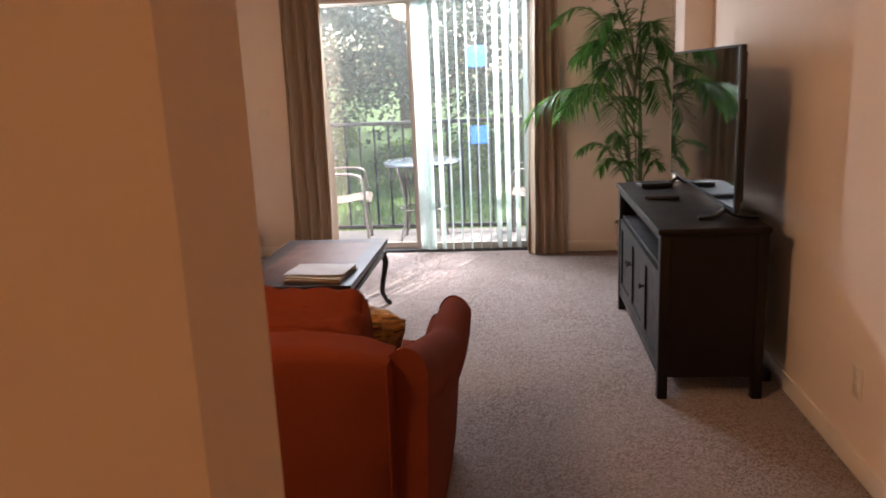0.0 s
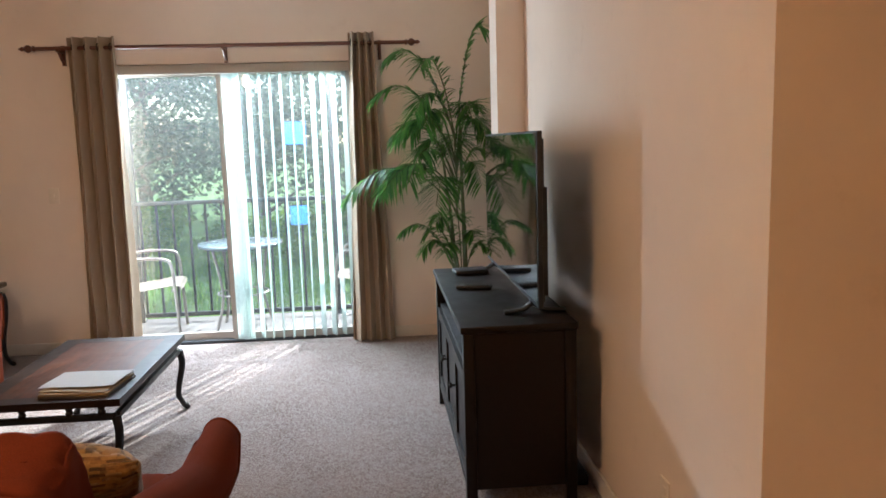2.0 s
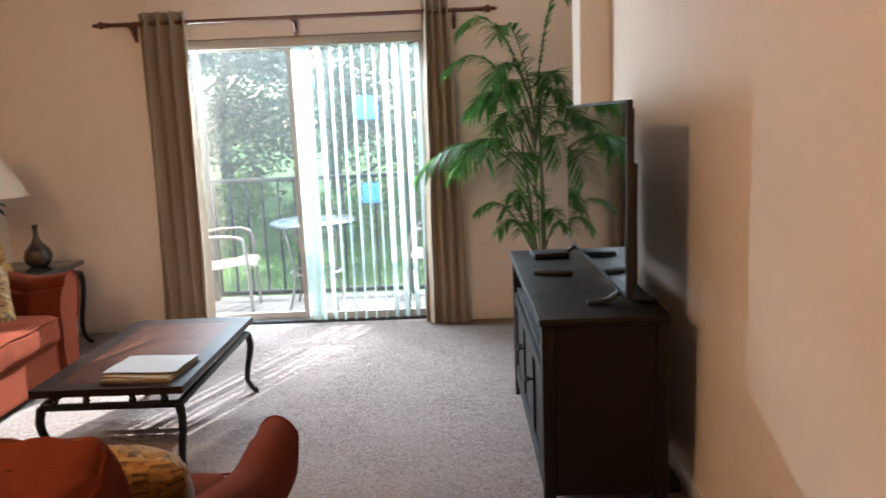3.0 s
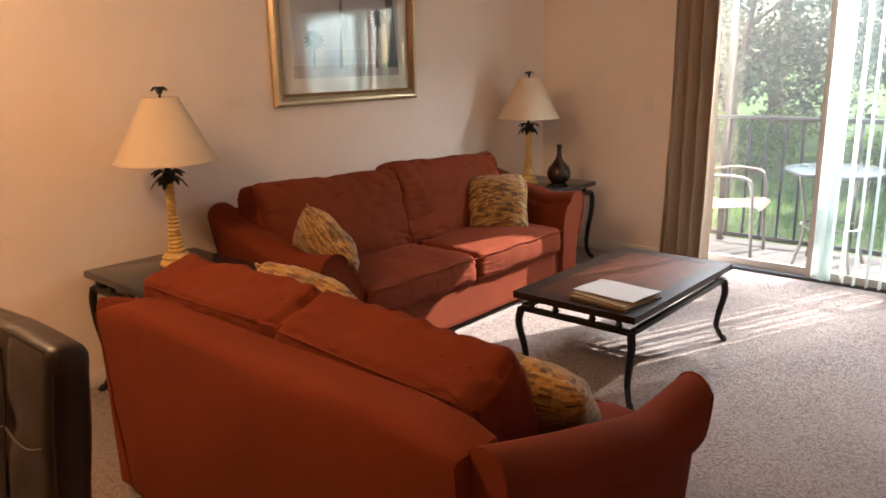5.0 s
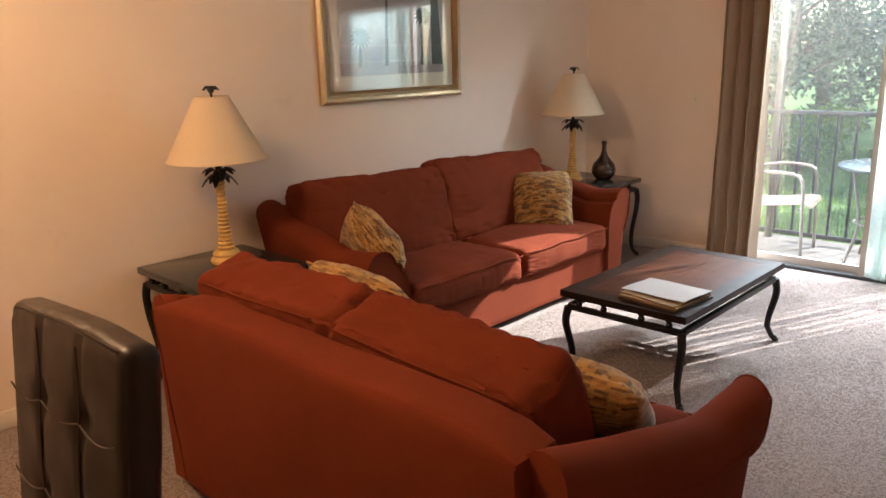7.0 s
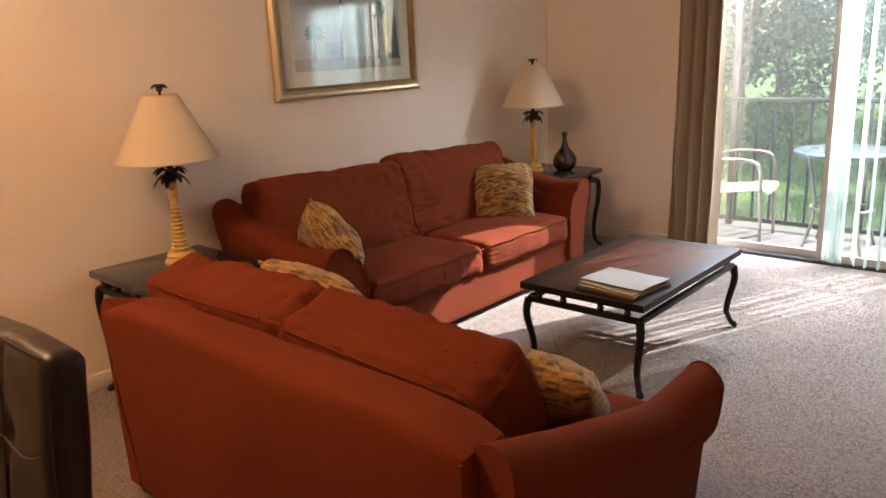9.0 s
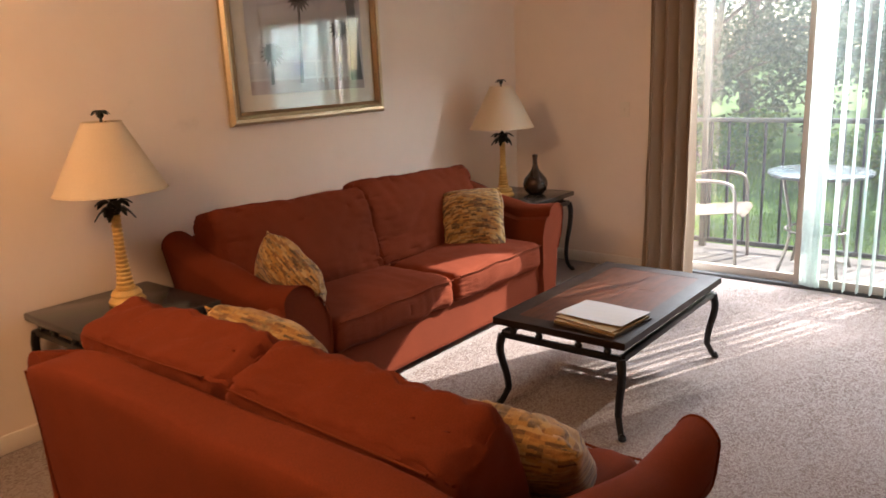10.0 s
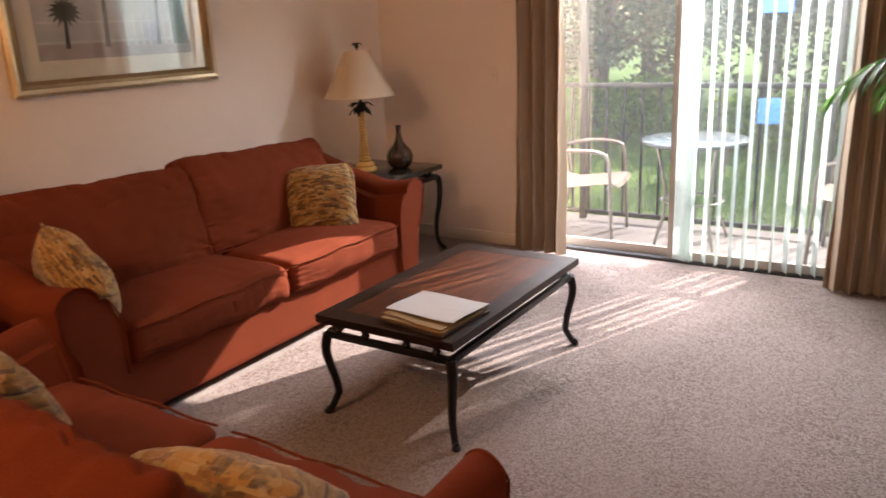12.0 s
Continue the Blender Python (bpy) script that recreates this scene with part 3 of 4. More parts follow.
            if small:
                p.z -= (0.075 if k else 0.02) * up * ((u[0] + 1) / 2) ** 1.4
            return p
        thick = 0.15 if small else 0.13
        bm = cushion((cw + 0.010 + wide / 2 - (0.03 if small and i else 0), thick, 0.268), 0.036, (0, 0.04, 0.0), 0.014, 4.5, seed + 7 + i, 40, back_shape, 0.0, 0.012 if small else 0.019)
        m = Matrix.Translation((cx + (wide / 2 if i else -wide / 2) + ((-0.085 if i else -0.05) if small else 0.07), 0.345 if small else 0.275, 0.60 if small else 0.65)) @ Matrix.Rotation(radians(20 if small else 14), 4, "X")
        bmesh.ops.transform(bm, matrix=m, verts=bm.verts[:])
        bc = part("back_cushion", bm, RUST, s)
        for face in (-0.112 if small else -0.098,):
            path = [m @ Vector((x, face, 0.258 + 0.018 * x / cw - 0.014 * math.cos(1.5 * x / cw) - ((0.075 if i else 0.02) * ((x / cw + 1) / 2) ** 1.4 if small else 0))) for x in np.linspace(-cw + 0.05, cw - 0.05, 18)]
            part("piping", tube(bmesh.new(), path, 0.0035, 6), PIPING, bc)
    for x in (-L + 0.14, L - 0.14):
        for y in (0.12, depth - 0.1):
            part("foot", lathe(bmesh.new(), [(0.022, 0), (0.03, 0.045)], 12, (x, y, 0)), ESPRESSO, s)
    return s


sofa("loveseat", "rust-red upholstered two-seat loveseat with rolled arms", 1.89, 0.985, (-1.205, 2.54, 0), 0, 2.0, 0.20)
sofa("sofa", "rust-red upholstered sofa with rolled arms against the wall", 2.38, 0.90, (-3.04, 4.79, 0), -90, 5.0, 0.29)


def throw_pillow(at, rx, ry, rz, size=0.22, seed=1.0):
    p = thing("throw_pillow", "woven throw pillow patterned in gold, brown and black", "pillow", "throw pillows on the sofas")
    p.matrix_world = pose(*at, rx, ry, rz)
    bm = cushion((size, 0.075, size), 0.055, (0, 0.03, 0), 0.012, 6, seed, 24, None, 0.85, 0.012)
    part("cover", bm, PILLOW, p)
    loop = [(size * a * (1 - 0.05 * (1 - abs(b))), 0.0, size * b * (1 - 0.05 * (1 - abs(a)))) for a, b in ((-1, -1), (0, -1), (1, -1), (1, 0), (1, 1), (0, 1), (-1, 1), (-1, 0), (-1, -1))]
    part("seam", tube(bmesh.new(), [Vector(q) * 0.985 for q in loop], 0.004, 6), PILLOW, p)


throw_pillow((-1.50, 3.06, 0.645), 26, 9, 9, 0.21, 1)
throw_pillow((-0.72, 3.20, 0.535), 48, 5, 14, 0.225, 4)
throw_pillow((-2.38, 3.86, 0.60), 24, 40, 6, 0.195, 7)
throw_pillow((-2.48, 5.43, 0.59), -14, -3, 40, 0.195, 11)


# ---- iron tables ----
def iron_table(name, label, category, x0, x1, y0, y1, top, inlay, group=""):
    """Rectangular top floating on spacer blocks over an iron frame with four S-shaped legs."""
    t = thing(name, label, category, group, ((x0 + x1) / 2, (y0 + y1) / 2, 0))
    a, b = (x1 - x0) / 2, (y1 - y0) / 2
    if inlay:
        bm = bmesh.new()
        w = 0.085
        for q in ((-a, a, -b, -b + w), (-a, a, b - w, b)):
            box(bm, *q, top - 0.032, top)
        for q in ((-a, -a + w, -b + w, b - w), (a - w, a, -b + w, b - w)):
            box(bm, *q, top - 0.032, top)
        rim = part("tabletop_border", bm, BORDERWOOD, t, smooth=False)
        for i in range(2):
            for k in range(3):
                px = -a + w + i * (a - w)
                py = -b + w + k * (2 * (b - w) / 3)
                part("inlay_panel", boxed(px + 0.0003, px + a - w - 0.0003, py + 0.0003, py + 2 * (b - w) / 3 - 0.0003, top - 0.03, top - 0.0004), DARKTOP, rim, smooth=False)
    else:
        part("tabletop", boxed(-a, a, -b, b, top - 0.034, top), SLATE, t, "polished dark top", bevel=0.008)
    fa, fb, fz = a - 0.03, b - 0.03, top - 0.085
    for q in ((-fa, fa, -fb - 0.012, -fb + 0.012), (-fa, fa, fb - 0.012, fb + 0.012)):
        part("rail", boxed(*q, fz - 0.014, fz + 0.014), IRON, t, bevel=0.003)
    for q in ((-fa - 0.012, -fa + 0.012, -fb + 0.013, fb - 0.013), (fa - 0.012, fa + 0.012, -fb + 0.013, fb - 0.013)):
        part("rail", boxed(*q, fz - 0.014, fz + 0.014), IRON, t, bevel=0.003)
    for sx in (-1, 1):
        for off in (0.42, 1.0):
            for sy in (-1, 1):
                cx, cy = sx * (fa - 0.06) * off, sy * fb
                part("spacer", lathe(bmesh.new(), [(0.014, 0), (0.017, 0.012), (0.012, 0.02), (0.017, 0.03), (0.014, 0.037)], 10, (cx, cy, fz + 0.0145)), IRON, t)
    for sx in (-1, 1):
        for sy in (-1, 1):
            c = [(1.0, fz), (1.03, fz - 0.06), (1.015, fz * 0.68), (0.965, fz * 0.45), (0.945, fz * 0.27), (0.965, 0.07), (1.03, 0.02), (1.075, 0.022)]
            k = 0.30
            pts = [(sx * (fa + (q - 1) * k), sy * (fb + (q - 1) * k), z) for q, z in c]
            bm = tube(bmesh.new(), smooth_path(pts, 5), lambda v: 0.0205 - 0.008 * v, 8)
            lathe(bm, [(0.012, 0.0), (0.018, 0.006), (0.018, 0.014), (0.01, 0.022)], 10, (sx * (fa + 0.06 * k), sy * (fb + 0.06 * k), 0))
            part("leg", bm, IRON, t)
    return t


iron_table("coffee_table", "dark wood coffee table on black wrought-iron curved legs", "coffee table", -1.565, -0.92, 4.335, 5.456, 0.437, True)
iron_table("end_table", "dark-topped end table on black wrought-iron curved legs", "end table", -3.02, -2.42, 2.93, 3.51, 0.606, False, "end tables beside the sofa")
iron_table("end_table", "dark-topped end table on black wrought-iron curved legs", "end table", -3.02, -2.40, 6.01, 6.59, 0.606, False, "end tables beside the sofa")


def leaflet(bm, root, tip, width, sag=0.0, across=Vector((0, 0, 1))):
    """One pointed blade, folded slightly along its middle."""
    root, tip = Vector(root), Vector(tip)
    d = tip - root
    side = d.cross(across)
    side = side.normalized() * width if side.length > 1e-5 else Vector((width, 0, 0))
    mid = [root, root + d * 0.35 + Vector((0, 0, -sag * 0.12)), root + d * 0.7 + Vector((0, 0, -sag * 0.5)), tip + Vector((0, 0, -sag))]
    w = (0.35, 1.0, 0.75)
    left = [bm.verts.new(p + side * k) for p, k in zip(mid, w)]
    cent = [bm.verts.new(p + Vector((0, 0, -width * 0.35 * k))) for p, k in zip(mid, w)]
    right = [bm.verts.new(p - side * k) for p, k in zip(mid, w)]
    end = bm.verts.new(mid[3])
    for i in range(2):
        bm.faces.new((left[i], left[i + 1], cent[i + 1], cent[i]))
        bm.faces.new((cent[i], cent[i + 1], right[i + 1], right[i]))
    bm.faces.new((left[2], end, cent[2]))
    bm.faces.new((cent[2], end, right[2]))


# ---- table lamps ----
def palm_lamp(at, turn):
    l = thing("table_lamp", "palm-tree table lamp with cream cone shade, unlit", "table lamp", "palm table lamps", at, turn)
    prof = [(0.075, 0.0), (0.078, 0.012), (0.07, 0.022), (0.062, 0.03), (0.066, 0.042), (0.052, 0.06)]
    part("base", lathe(bmesh.new(), prof, 26), TRUNKCREAM, l)
    ring = []
    for i in range(17):
        z = 0.061 + i * 0.0194
        r = 0.037 - 0.018 * min(1, i / 9) ** 0.7
        ring += [(r, z), (r + 0.0045, z + 0.013), (r - 0.002, z + 0.019)]
    part("trunk", lathe(bmesh.new(), ring, 22), TRUNKCREAM, l, "ringed cream trunk")
    top = ring[-1][1]
    crown = part("crown_hub", lathe(bmesh.new(), [(0.018, top), (0.03, top + 0.015), (0.028, top + 0.04), (0.012, top + 0.06), (0.009, top + 0.115)], 14), BRONZELEAF, l)
    for i in range(11):
        a = 2 * math.pi * i / 11
        low = i % 2
        bm = bmesh.new()
        d = Vector((math.cos(a), math.sin(a), 0))
        root = d * 0.015 + Vector((0, 0, top + 0.045 - 0.02 * low))
        pts = [root + d * r + Vector((0, 0, z)) for r, z in ((0, 0), (0.024, 0.014 - 0.011 * low), (0.046, 0.008 - 0.026 * low), (0.066, -0.01 - 0.038 * low))]
        side = Vector((-d.y, d.x, 0))
        rows = [[p - side * w, p + Vector((0, 0, 0.004)), p + side * w] for p, w in zip(pts, (0.008, 0.018, 0.016, 0.002))]
        sheet(bm, rows, 0.003)
        part("leaf", bm, BRONZELEAF, crown)
    zs = top + 0.10
    bm = lathe(bmesh.new(), [(0.229, zs), (0.078, zs + 0.292), (0.0755, zs + 0.292), (0.2265, zs)], 44, close=False)
    shade = part("shade", bm, SHADE, l, "cream fabric cone shade")
    for r, z in ((0.2285, zs + 0.003), (0.078, zs + 0.29)):
        part("trim_ring", tube(bmesh.new(), [(r * math.cos(t), r * math.sin(t), z) for t in np.linspace(0, 2 * math.pi, 45)], 0.003, 6), SHADE, shade)
    bm = bmesh.new()
    for a in (0, 2.094, 4.189):
        tube(bm, [(0.004 * math.cos(a), 0.004 * math.sin(a), zs + 0.28), (0.076 * math.cos(a), 0.076 * math.sin(a), zs + 0.287)], 0.0025, 6)
    part("spider", bm, IRON, l)
    bm = lathe(bmesh.new(), [(0.006, zs + 0.278), (0.006, zs + 0.305), (0.014, zs + 0.312), (0.012, zs + 0.33), (0.004, zs + 0.338)], 10)
    for i in range(7):
        a = 2 * math.pi * i / 7
        d = Vector((math.cos(a), math.sin(a), 0))
        rows = [[d * r + Vector((-d.y, d.x, 0)) * w * s + Vector((0, 0, zs + 0.325 + z)) for s in (-1, 0, 1)] for r, z, w in ((0.006, 0, 0.004), (0.022, 0.01, 0.009), (0.038, -0.006, 0.002))]
        sheet(bm, rows, 0.003)
    part("finial", bm, BRONZELEAF, l, "small bronze palm finial")


palm_lamp((-2.762, 3.266, 0.607), 20)
palm_lamp((-2.766, 6.20, 0.607), 65)
vase = thing("vase", "bulbous dark bronze-glazed bottle vase on the end table", "vase", "", (-2.60, 6.37, 0.607))
part("body", lathe(bmesh.new(), [(0.05, 0), (0.062, 0.008), (0.084, 0.04), (0.092, 0.075), (0.08, 0.115), (0.05, 0.15), (0.028, 0.18), (0.018, 0.215), (0.016, 0.25), (0.022, 0.285), (0.0195, 0.286), (0.012, 0.25)], 32), VASE, vase)

# ---- folders on the coffee table ----
def leaf_stack(name, label, cat, x, y, z, a, b, h, mat, turn, curl=0.0, roll=0.0):
    bm = bmesh.new()
    rows = [[Vector((a * (i / 6 - 0.5), b * (k / 6 - 0.5), z + h + curl * (i / 6) ** 2 + roll * (i / 6) + 0.002 * math.sin(i + k))) for i in range(7)] for k in range(7)]
    sheet(bm, rows, -h if h < 0.003 else h)
    ob = solid(name, bm, mat, label, cat, smooth=False)
    ob.matrix_world = pose(x, y, 0, 0, 0, turn)
    return ob


leaf_stack("binder", "dark folder lying on the coffee table", "folder", -1.115, 4.525, 0.437, 0.30, 0.30, 0.010, GREYFOLD, -6)
leaf_stack("manila_folder", "tan manila folder in a stack of papers", "folder", -1.12, 4.52, 0.4475, 0.30, 0.28, 0.008, MANILA, -4, 0.0)
leaf_stack("manila_folder", "tan manila folder with raised edge in a stack", "folder", -1.12, 4.53, 0.456, 0.30, 0.27, 0.005, MANILA, -9, 0.0)
leaf_stack("paper_sheet", "white printed sheet on top of the folders", "paper", -1.13, 4.56, 0.463, 0.33, 0.235, 0.002, PAPER, -5, 0.006)

# ---- television and its stand ----
SX0, SX1, SY0, SY1, SZ = 0.525, 0.975, 3.94, 5.30, 0.778
stand = thing("tv_stand", "black-brown wooden television console with panelled doors", "tv stand", "", (0, 0, 0))
part("top", boxed(SX0 - 0.012, SX1 + 0.004, SY0 - 0.016, SY1 + 0.016, SZ - 0.03, SZ), ESPRESSO, stand, bevel=0.006)
for x in (SX0 + 0.022, SX1 - 0.022):
    for y in (SY0 + 0.022, SY1 - 0.022):
        part("leg", boxed(x - 0.022, x + 0.022, y - 0.022, y + 0.022, 0, SZ - 0.031), ESPRESSO, stand, bevel=0.003)
for y in (SY0 + 0.012, SY1 - 0.024):
    part("side_panel", boxed(SX0 + 0.045, SX1 - 0.045, y, y + 0.012, 0.10, SZ - 0.031), ESPRESSO, stand, smooth=False)
part("back_panel", boxed(SX1 - 0.012, SX1 - 0.006, SY0 + 0.045, SY1 - 0.045, 0.10, SZ - 0.031), ESPRESSO, stand, smooth=False)
part("bottom_shelf", boxed(SX0 + 0.004, SX1 - 0.014, SY0 + 0.045, SY1 - 0.045, 0.10, 0.125), ESPRESSO, stand, bevel=0.002)
part("upper_shelf", boxed(SX0 + 0.02, SX1 - 0.014, SY0 + 0.045, SY1 - 0.045, 0.575, 0.593), ESPRESSO, stand, bevel=0.002)
part("top_rail", boxed(SX0 + 0.004, SX0 + 0.024, SY0 + 0.045, SY1 - 0.045, SZ - 0.062, SZ - 0.031), ESPRESSO, stand, bevel=0.002)
n_doors = 3
dw = (SY1 - SY0 - 0.09) / n_doors
for i in range(n_doors):
    y0, y1 = SY0 + 0.046 + i * dw, SY0 + 0.044 + (i + 1) * dw
    bm = bmesh.new()
    for q in ((y0, y0 + 0.05, 0.13, 0.57), (y1 - 0.05, y1, 0.13, 0.57), (y0 + 0.05, y1 - 0.05, 0.13, 0.185), (y0 + 0.05, y1 - 0.05, 0.515, 0.57)):
        box(bm, SX0 + 0.006, SX0 + 0.024, *q)
    d = part("door", bm, ESPRESSO, stand, smooth=False)
    part("door_panel", boxed(SX0 + 0.016, SX0 + 0.022, y0 + 0.048, y1 - 0.048, 0.183, 0.517), ESPRESSO, d, smooth=False)
    ky = y1 - 0.025 if i != 2 else y0 + 0.025
    bm = lathe(bmesh.new(), [(0.006, 0), (0.006, 0.012), (0.014, 0.017), (0.013, 0.026), (0.004, 0.029)], 12)
    bmesh.ops.transform(bm, matrix=Matrix.Translation((SX0 + 0.006, ky, 0.40)) @ Matrix.Rotation(-math.pi / 2, 4, "Y"), verts=bm.verts[:])
    part("knob", bm, BLACKPL, d, "dark metal knob")

tv = thing("television", "black flat-screen television, off, on the console", "television", "", (0, 0, 0))
TX, TY0, TY1, TZ0, TZ1 = 0.822, 3.935, 5.285, 0.835, 1.520
part("bezel", boxed(TX, TX + 0.022, TY0, TY1, TZ0, TZ1), BLACKPL, tv, bevel=0.003)
part("screen", boxed(TX - 0.002, TX + 0.004, TY0 + 0.01, TY1 - 0.01, TZ0 + 0.018, TZ1 - 0.01), SCREEN, tv, "dark glossy screen", smooth=False)
bm = boxed(TX + 0.0225, TX + 0.062, TY0 + 0.10, TY1 - 0.10, TZ0 + 0.03, TZ1 - 0.22)
box(bm, TX + 0.0225, TX + 0.034, TY0 + 0.03, TY1 - 0.03, TZ0 + 0.02, TZ1 - 0.03)
part("rear_housing", bm, BLACKPL, tv, smooth=False)
for y in (TY0 + 0.18, TY1 - 0.14):
    bm = tube(bmesh.new(), smooth_path([(TX - 0.105, y, SZ + 0.008), (TX - 0.03, y, SZ + 0.017), (TX + 0.012, y, SZ + 0.04), (TX + 0.06, y, SZ + 0.017), (TX + 0.15, y, SZ + 0.008)], 5), 0.011, 8, 1.6)
    box(bm, TX + 0.002, TX + 0.03, y - 0.02, y + 0.02, SZ + 0.04, TZ0 + 0.10)
    part("foot", bm, BLACKPL, tv)

remote = thing("remote_control", "black remote control lying on the console", "remote", "", (0.665, 4.68, SZ), 75)
part("body", boxed(-0.024, 0.024, -0.085, 0.085, 0.001, 0.02), BLACKPL, remote, bevel=0.005)
bm = bmesh.new()
for r in range(7):
    for c in (-0.012, 0, 0.012):
        box(bm, c - 0.004, c + 0.004, -0.07 + r * 0.018, -0.062 + r * 0.018, 0.019, 0.022)
part("buttons", bm, IRON, remote)
boxthing = thing("media_box", "small flat black media box beside the television", "media box", "", (0.70, 5.12, SZ), 6)
part("case", boxed(-0.09, 0.09, -0.06, 0.06, 0.001, 0.026), BLACKPL, boxthing, bevel=0.006)
adapter = thing("power_strip", "black power strip with cable behind the console", "power strip", "", (1.045, 4.22, 0))
part("block", boxed(-0.03, 0.03, -0.09, 0.09, 0.002, 0.05), BLACKPL, adapter, bevel=0.006)
part("cable", tube(bmesh.new(), smooth_path([(0.0, 0.085, 0.03), (0.01, 0.25, 0.012), (0.03, 0.5, 0.05), (0.045, 0.55, 0.3)], 6), 0.005, 6), BLACKPL, adapter)

# ---- framed print ----
PY0, PY1, PZ0, PZ1 = 4.115, 5.285, 1.285, 2.18
pic = thing("framed_picture", "gold-framed beach print of palms behind glass on the wall", "picture", "", (X0, 0, 0))
def frame_side(name, y0, z0, y1, z1, mat, w0, w1, d0, d1):
    """One mitred moulding side: outer corners to inner corners."""
    bm = bmesh.new()
    iy = lambda y, w: y + w if y < (PY0 + PY1) / 2 else y - w
    iz = lambda z, w: z + w if z < (PZ0 + PZ1) / 2 else z - w
    ends = []
    for y, z in ((y0, z0), (y1, z1)):
        ends.append([bm.verts.new(p) for p in ((0.002, iy(y, w0), iz(z, w0)), (d0, iy(y, w0), iz(z, w0)), (max(d0, d1) + 0.004, iy(y, (w0 + w1) / 2), iz(z, (w0 + w1) / 2)), (d1, iy(y, w1), iz(z, w1)), (0.002, iy(y, w1), iz(z, w1)))])
    a, b = ends
    for i in range(5):
        bm.faces.new((a[i], a[(i + 1) % 5], b[(i + 1) % 5], b[i]))
    bm.faces.new(a[::-1])
    bm.faces.new(b)
    part(name, bm, mat, pic, smooth=False)


corners = [(PY0, PZ0), (PY1, PZ0), (PY1, PZ1), (PY0, PZ1)]
for i in range(4):
    (ya, za), (yb, zb) = corners[i], corners[(i + 1) % 4]
    frame_side("outer_moulding", ya, za, yb, zb, GOLDLIGHT, 0.0, 0.032, 0.022, 0.034)
    frame_side("inner_moulding", ya, za, yb, zb, GOLD, 0.033, 0.07, 0.030, 0.018)
part("mat", boxed(0.004, 0.010, PY0 + 0.06, PY1 - 0.06, PZ0 + 0.06, PZ1 - 0.06), MAT_BOARD, pic, "cream mat board", smooth=False)
q0, q1, r0, r1 = PY0 + 0.155, PY1 - 0.155, PZ0 + 0.155, PZ1 - 0.155
PRINT_SKY = plain("print_sky", (0.42, 0.42, 0.44), 0.8, 0, 8, 0.12)
PRINT_SAND = plain("print_sand", (0.36, 0.32, 0.31), 0.8, 0, 20, 0.2)
PRINT_DARK = plain("print_palm", (0.045, 0.05, 0.045), 0.8, 0, 30, 0.3)
PRINT_LINE = plain("print_fence", (0.55, 0.55, 0.55), 0.8, 0, 30, 0.1)
art = part("print", boxed(0.0105, 0.0118, q0, q1, r0, r1), PRINT_SKY, pic, "grey-toned beach scene", smooth=False)
part("sand", boxed(0.0119, 0.0124, q0, q1, r0, r0 + 0.07), PRINT_SAND, art, smooth=False)
bm = boxed(0.0125, 0.0129, q0, q1, r0 + 0.075, r0 + 0.083)
box(bm, 0.0125, 0.0129, q0, q1, r0 + 0.165, r0 + 0.173)
for k in range(9):
    y = q1 - 0.03 - 0.045 * k
    box(bm, 0.0125, 0.0129, y, y + 0.012, r0 + 0.05, r0 + 0.20)
part("fence", bm, PRINT_LINE, art, smooth=False)
for y, h, lean, w in ((q0 + 0.15, 0.17, 0.01, 0.012), (q0 + 0.36, 0.46, 0.02, 0.014), (q1 - 0.06, 0.50, -0.02, 0.05), (q1 - 0.20, 0.30, 0.02, 0.012)):
    bm = bmesh.new()
    rows = [[Vector((0.0132, y + lean * v + w * s * (1 - 0.4 * v), r0 + 0.05 + h * v)) for s in (-1, 1)] for v in np.linspace(0, 1, 7)]
    sheet(bm, rows)
    c = Vector((0.0132, y + lean, r0 + 0.05 + h))
    for k in range(15):
        a = 2 * math.pi * k / 15
        tip = c + Vector((0, 0.085 * math.cos(a), 0.07 * math.sin(a) - 0.012))
        v = [bm.verts.new(p) for p in (c, (c + tip) / 2 + Vector((0, 0.012 * math.sin(a), -0.012 * math.cos(a) + 0.008)), tip, (c + tip) / 2 - Vector((0, 0.012 * math.sin(a), -0.012 * math.cos(a) - 0.008)))]
        bm.faces.new(v)
    part("printed_palm", bm, PRINT_DARK, art, smooth=False)
g = part("glass", boxed(0.0165, 0.0175, PY0 + 0.068, PY1 - 0.068, PZ0 + 0.068, PZ1 - 0.068), PICGLASS, pic, "clear reflecting glass", smooth=False)
g.visible_shadow = False

# ---- dining chair ----
chair = thing("dining_chair", "dark brown tufted leather dining chair behind the loveseat", "dining chair", "", (-0.945, 1.885, 0), 183)
lean = Matrix.Rotation(radians(6), 4, "X")


def back_tuft(p, u):
    p = p.copy()
    if u[1] > 0.5:
        for tx in (-0.08, 0.08):
            for tz in (-0.2, -0.02, 0.16):
                d2 = (p.x - tx) ** 2 + (p.z - tz) ** 2
                p.y -= 0.014 * math.exp(-d2 / 0.0011)
        p.y -= 0.007 * math.exp(-((p.x - 0.08) / 0.008) ** 2) + 0.007 * math.exp(-((p.x + 0.08) / 0.008) ** 2)
    p.z += 0.01 * (1 - u[0] ** 2) * max(0, u[2])
    return p


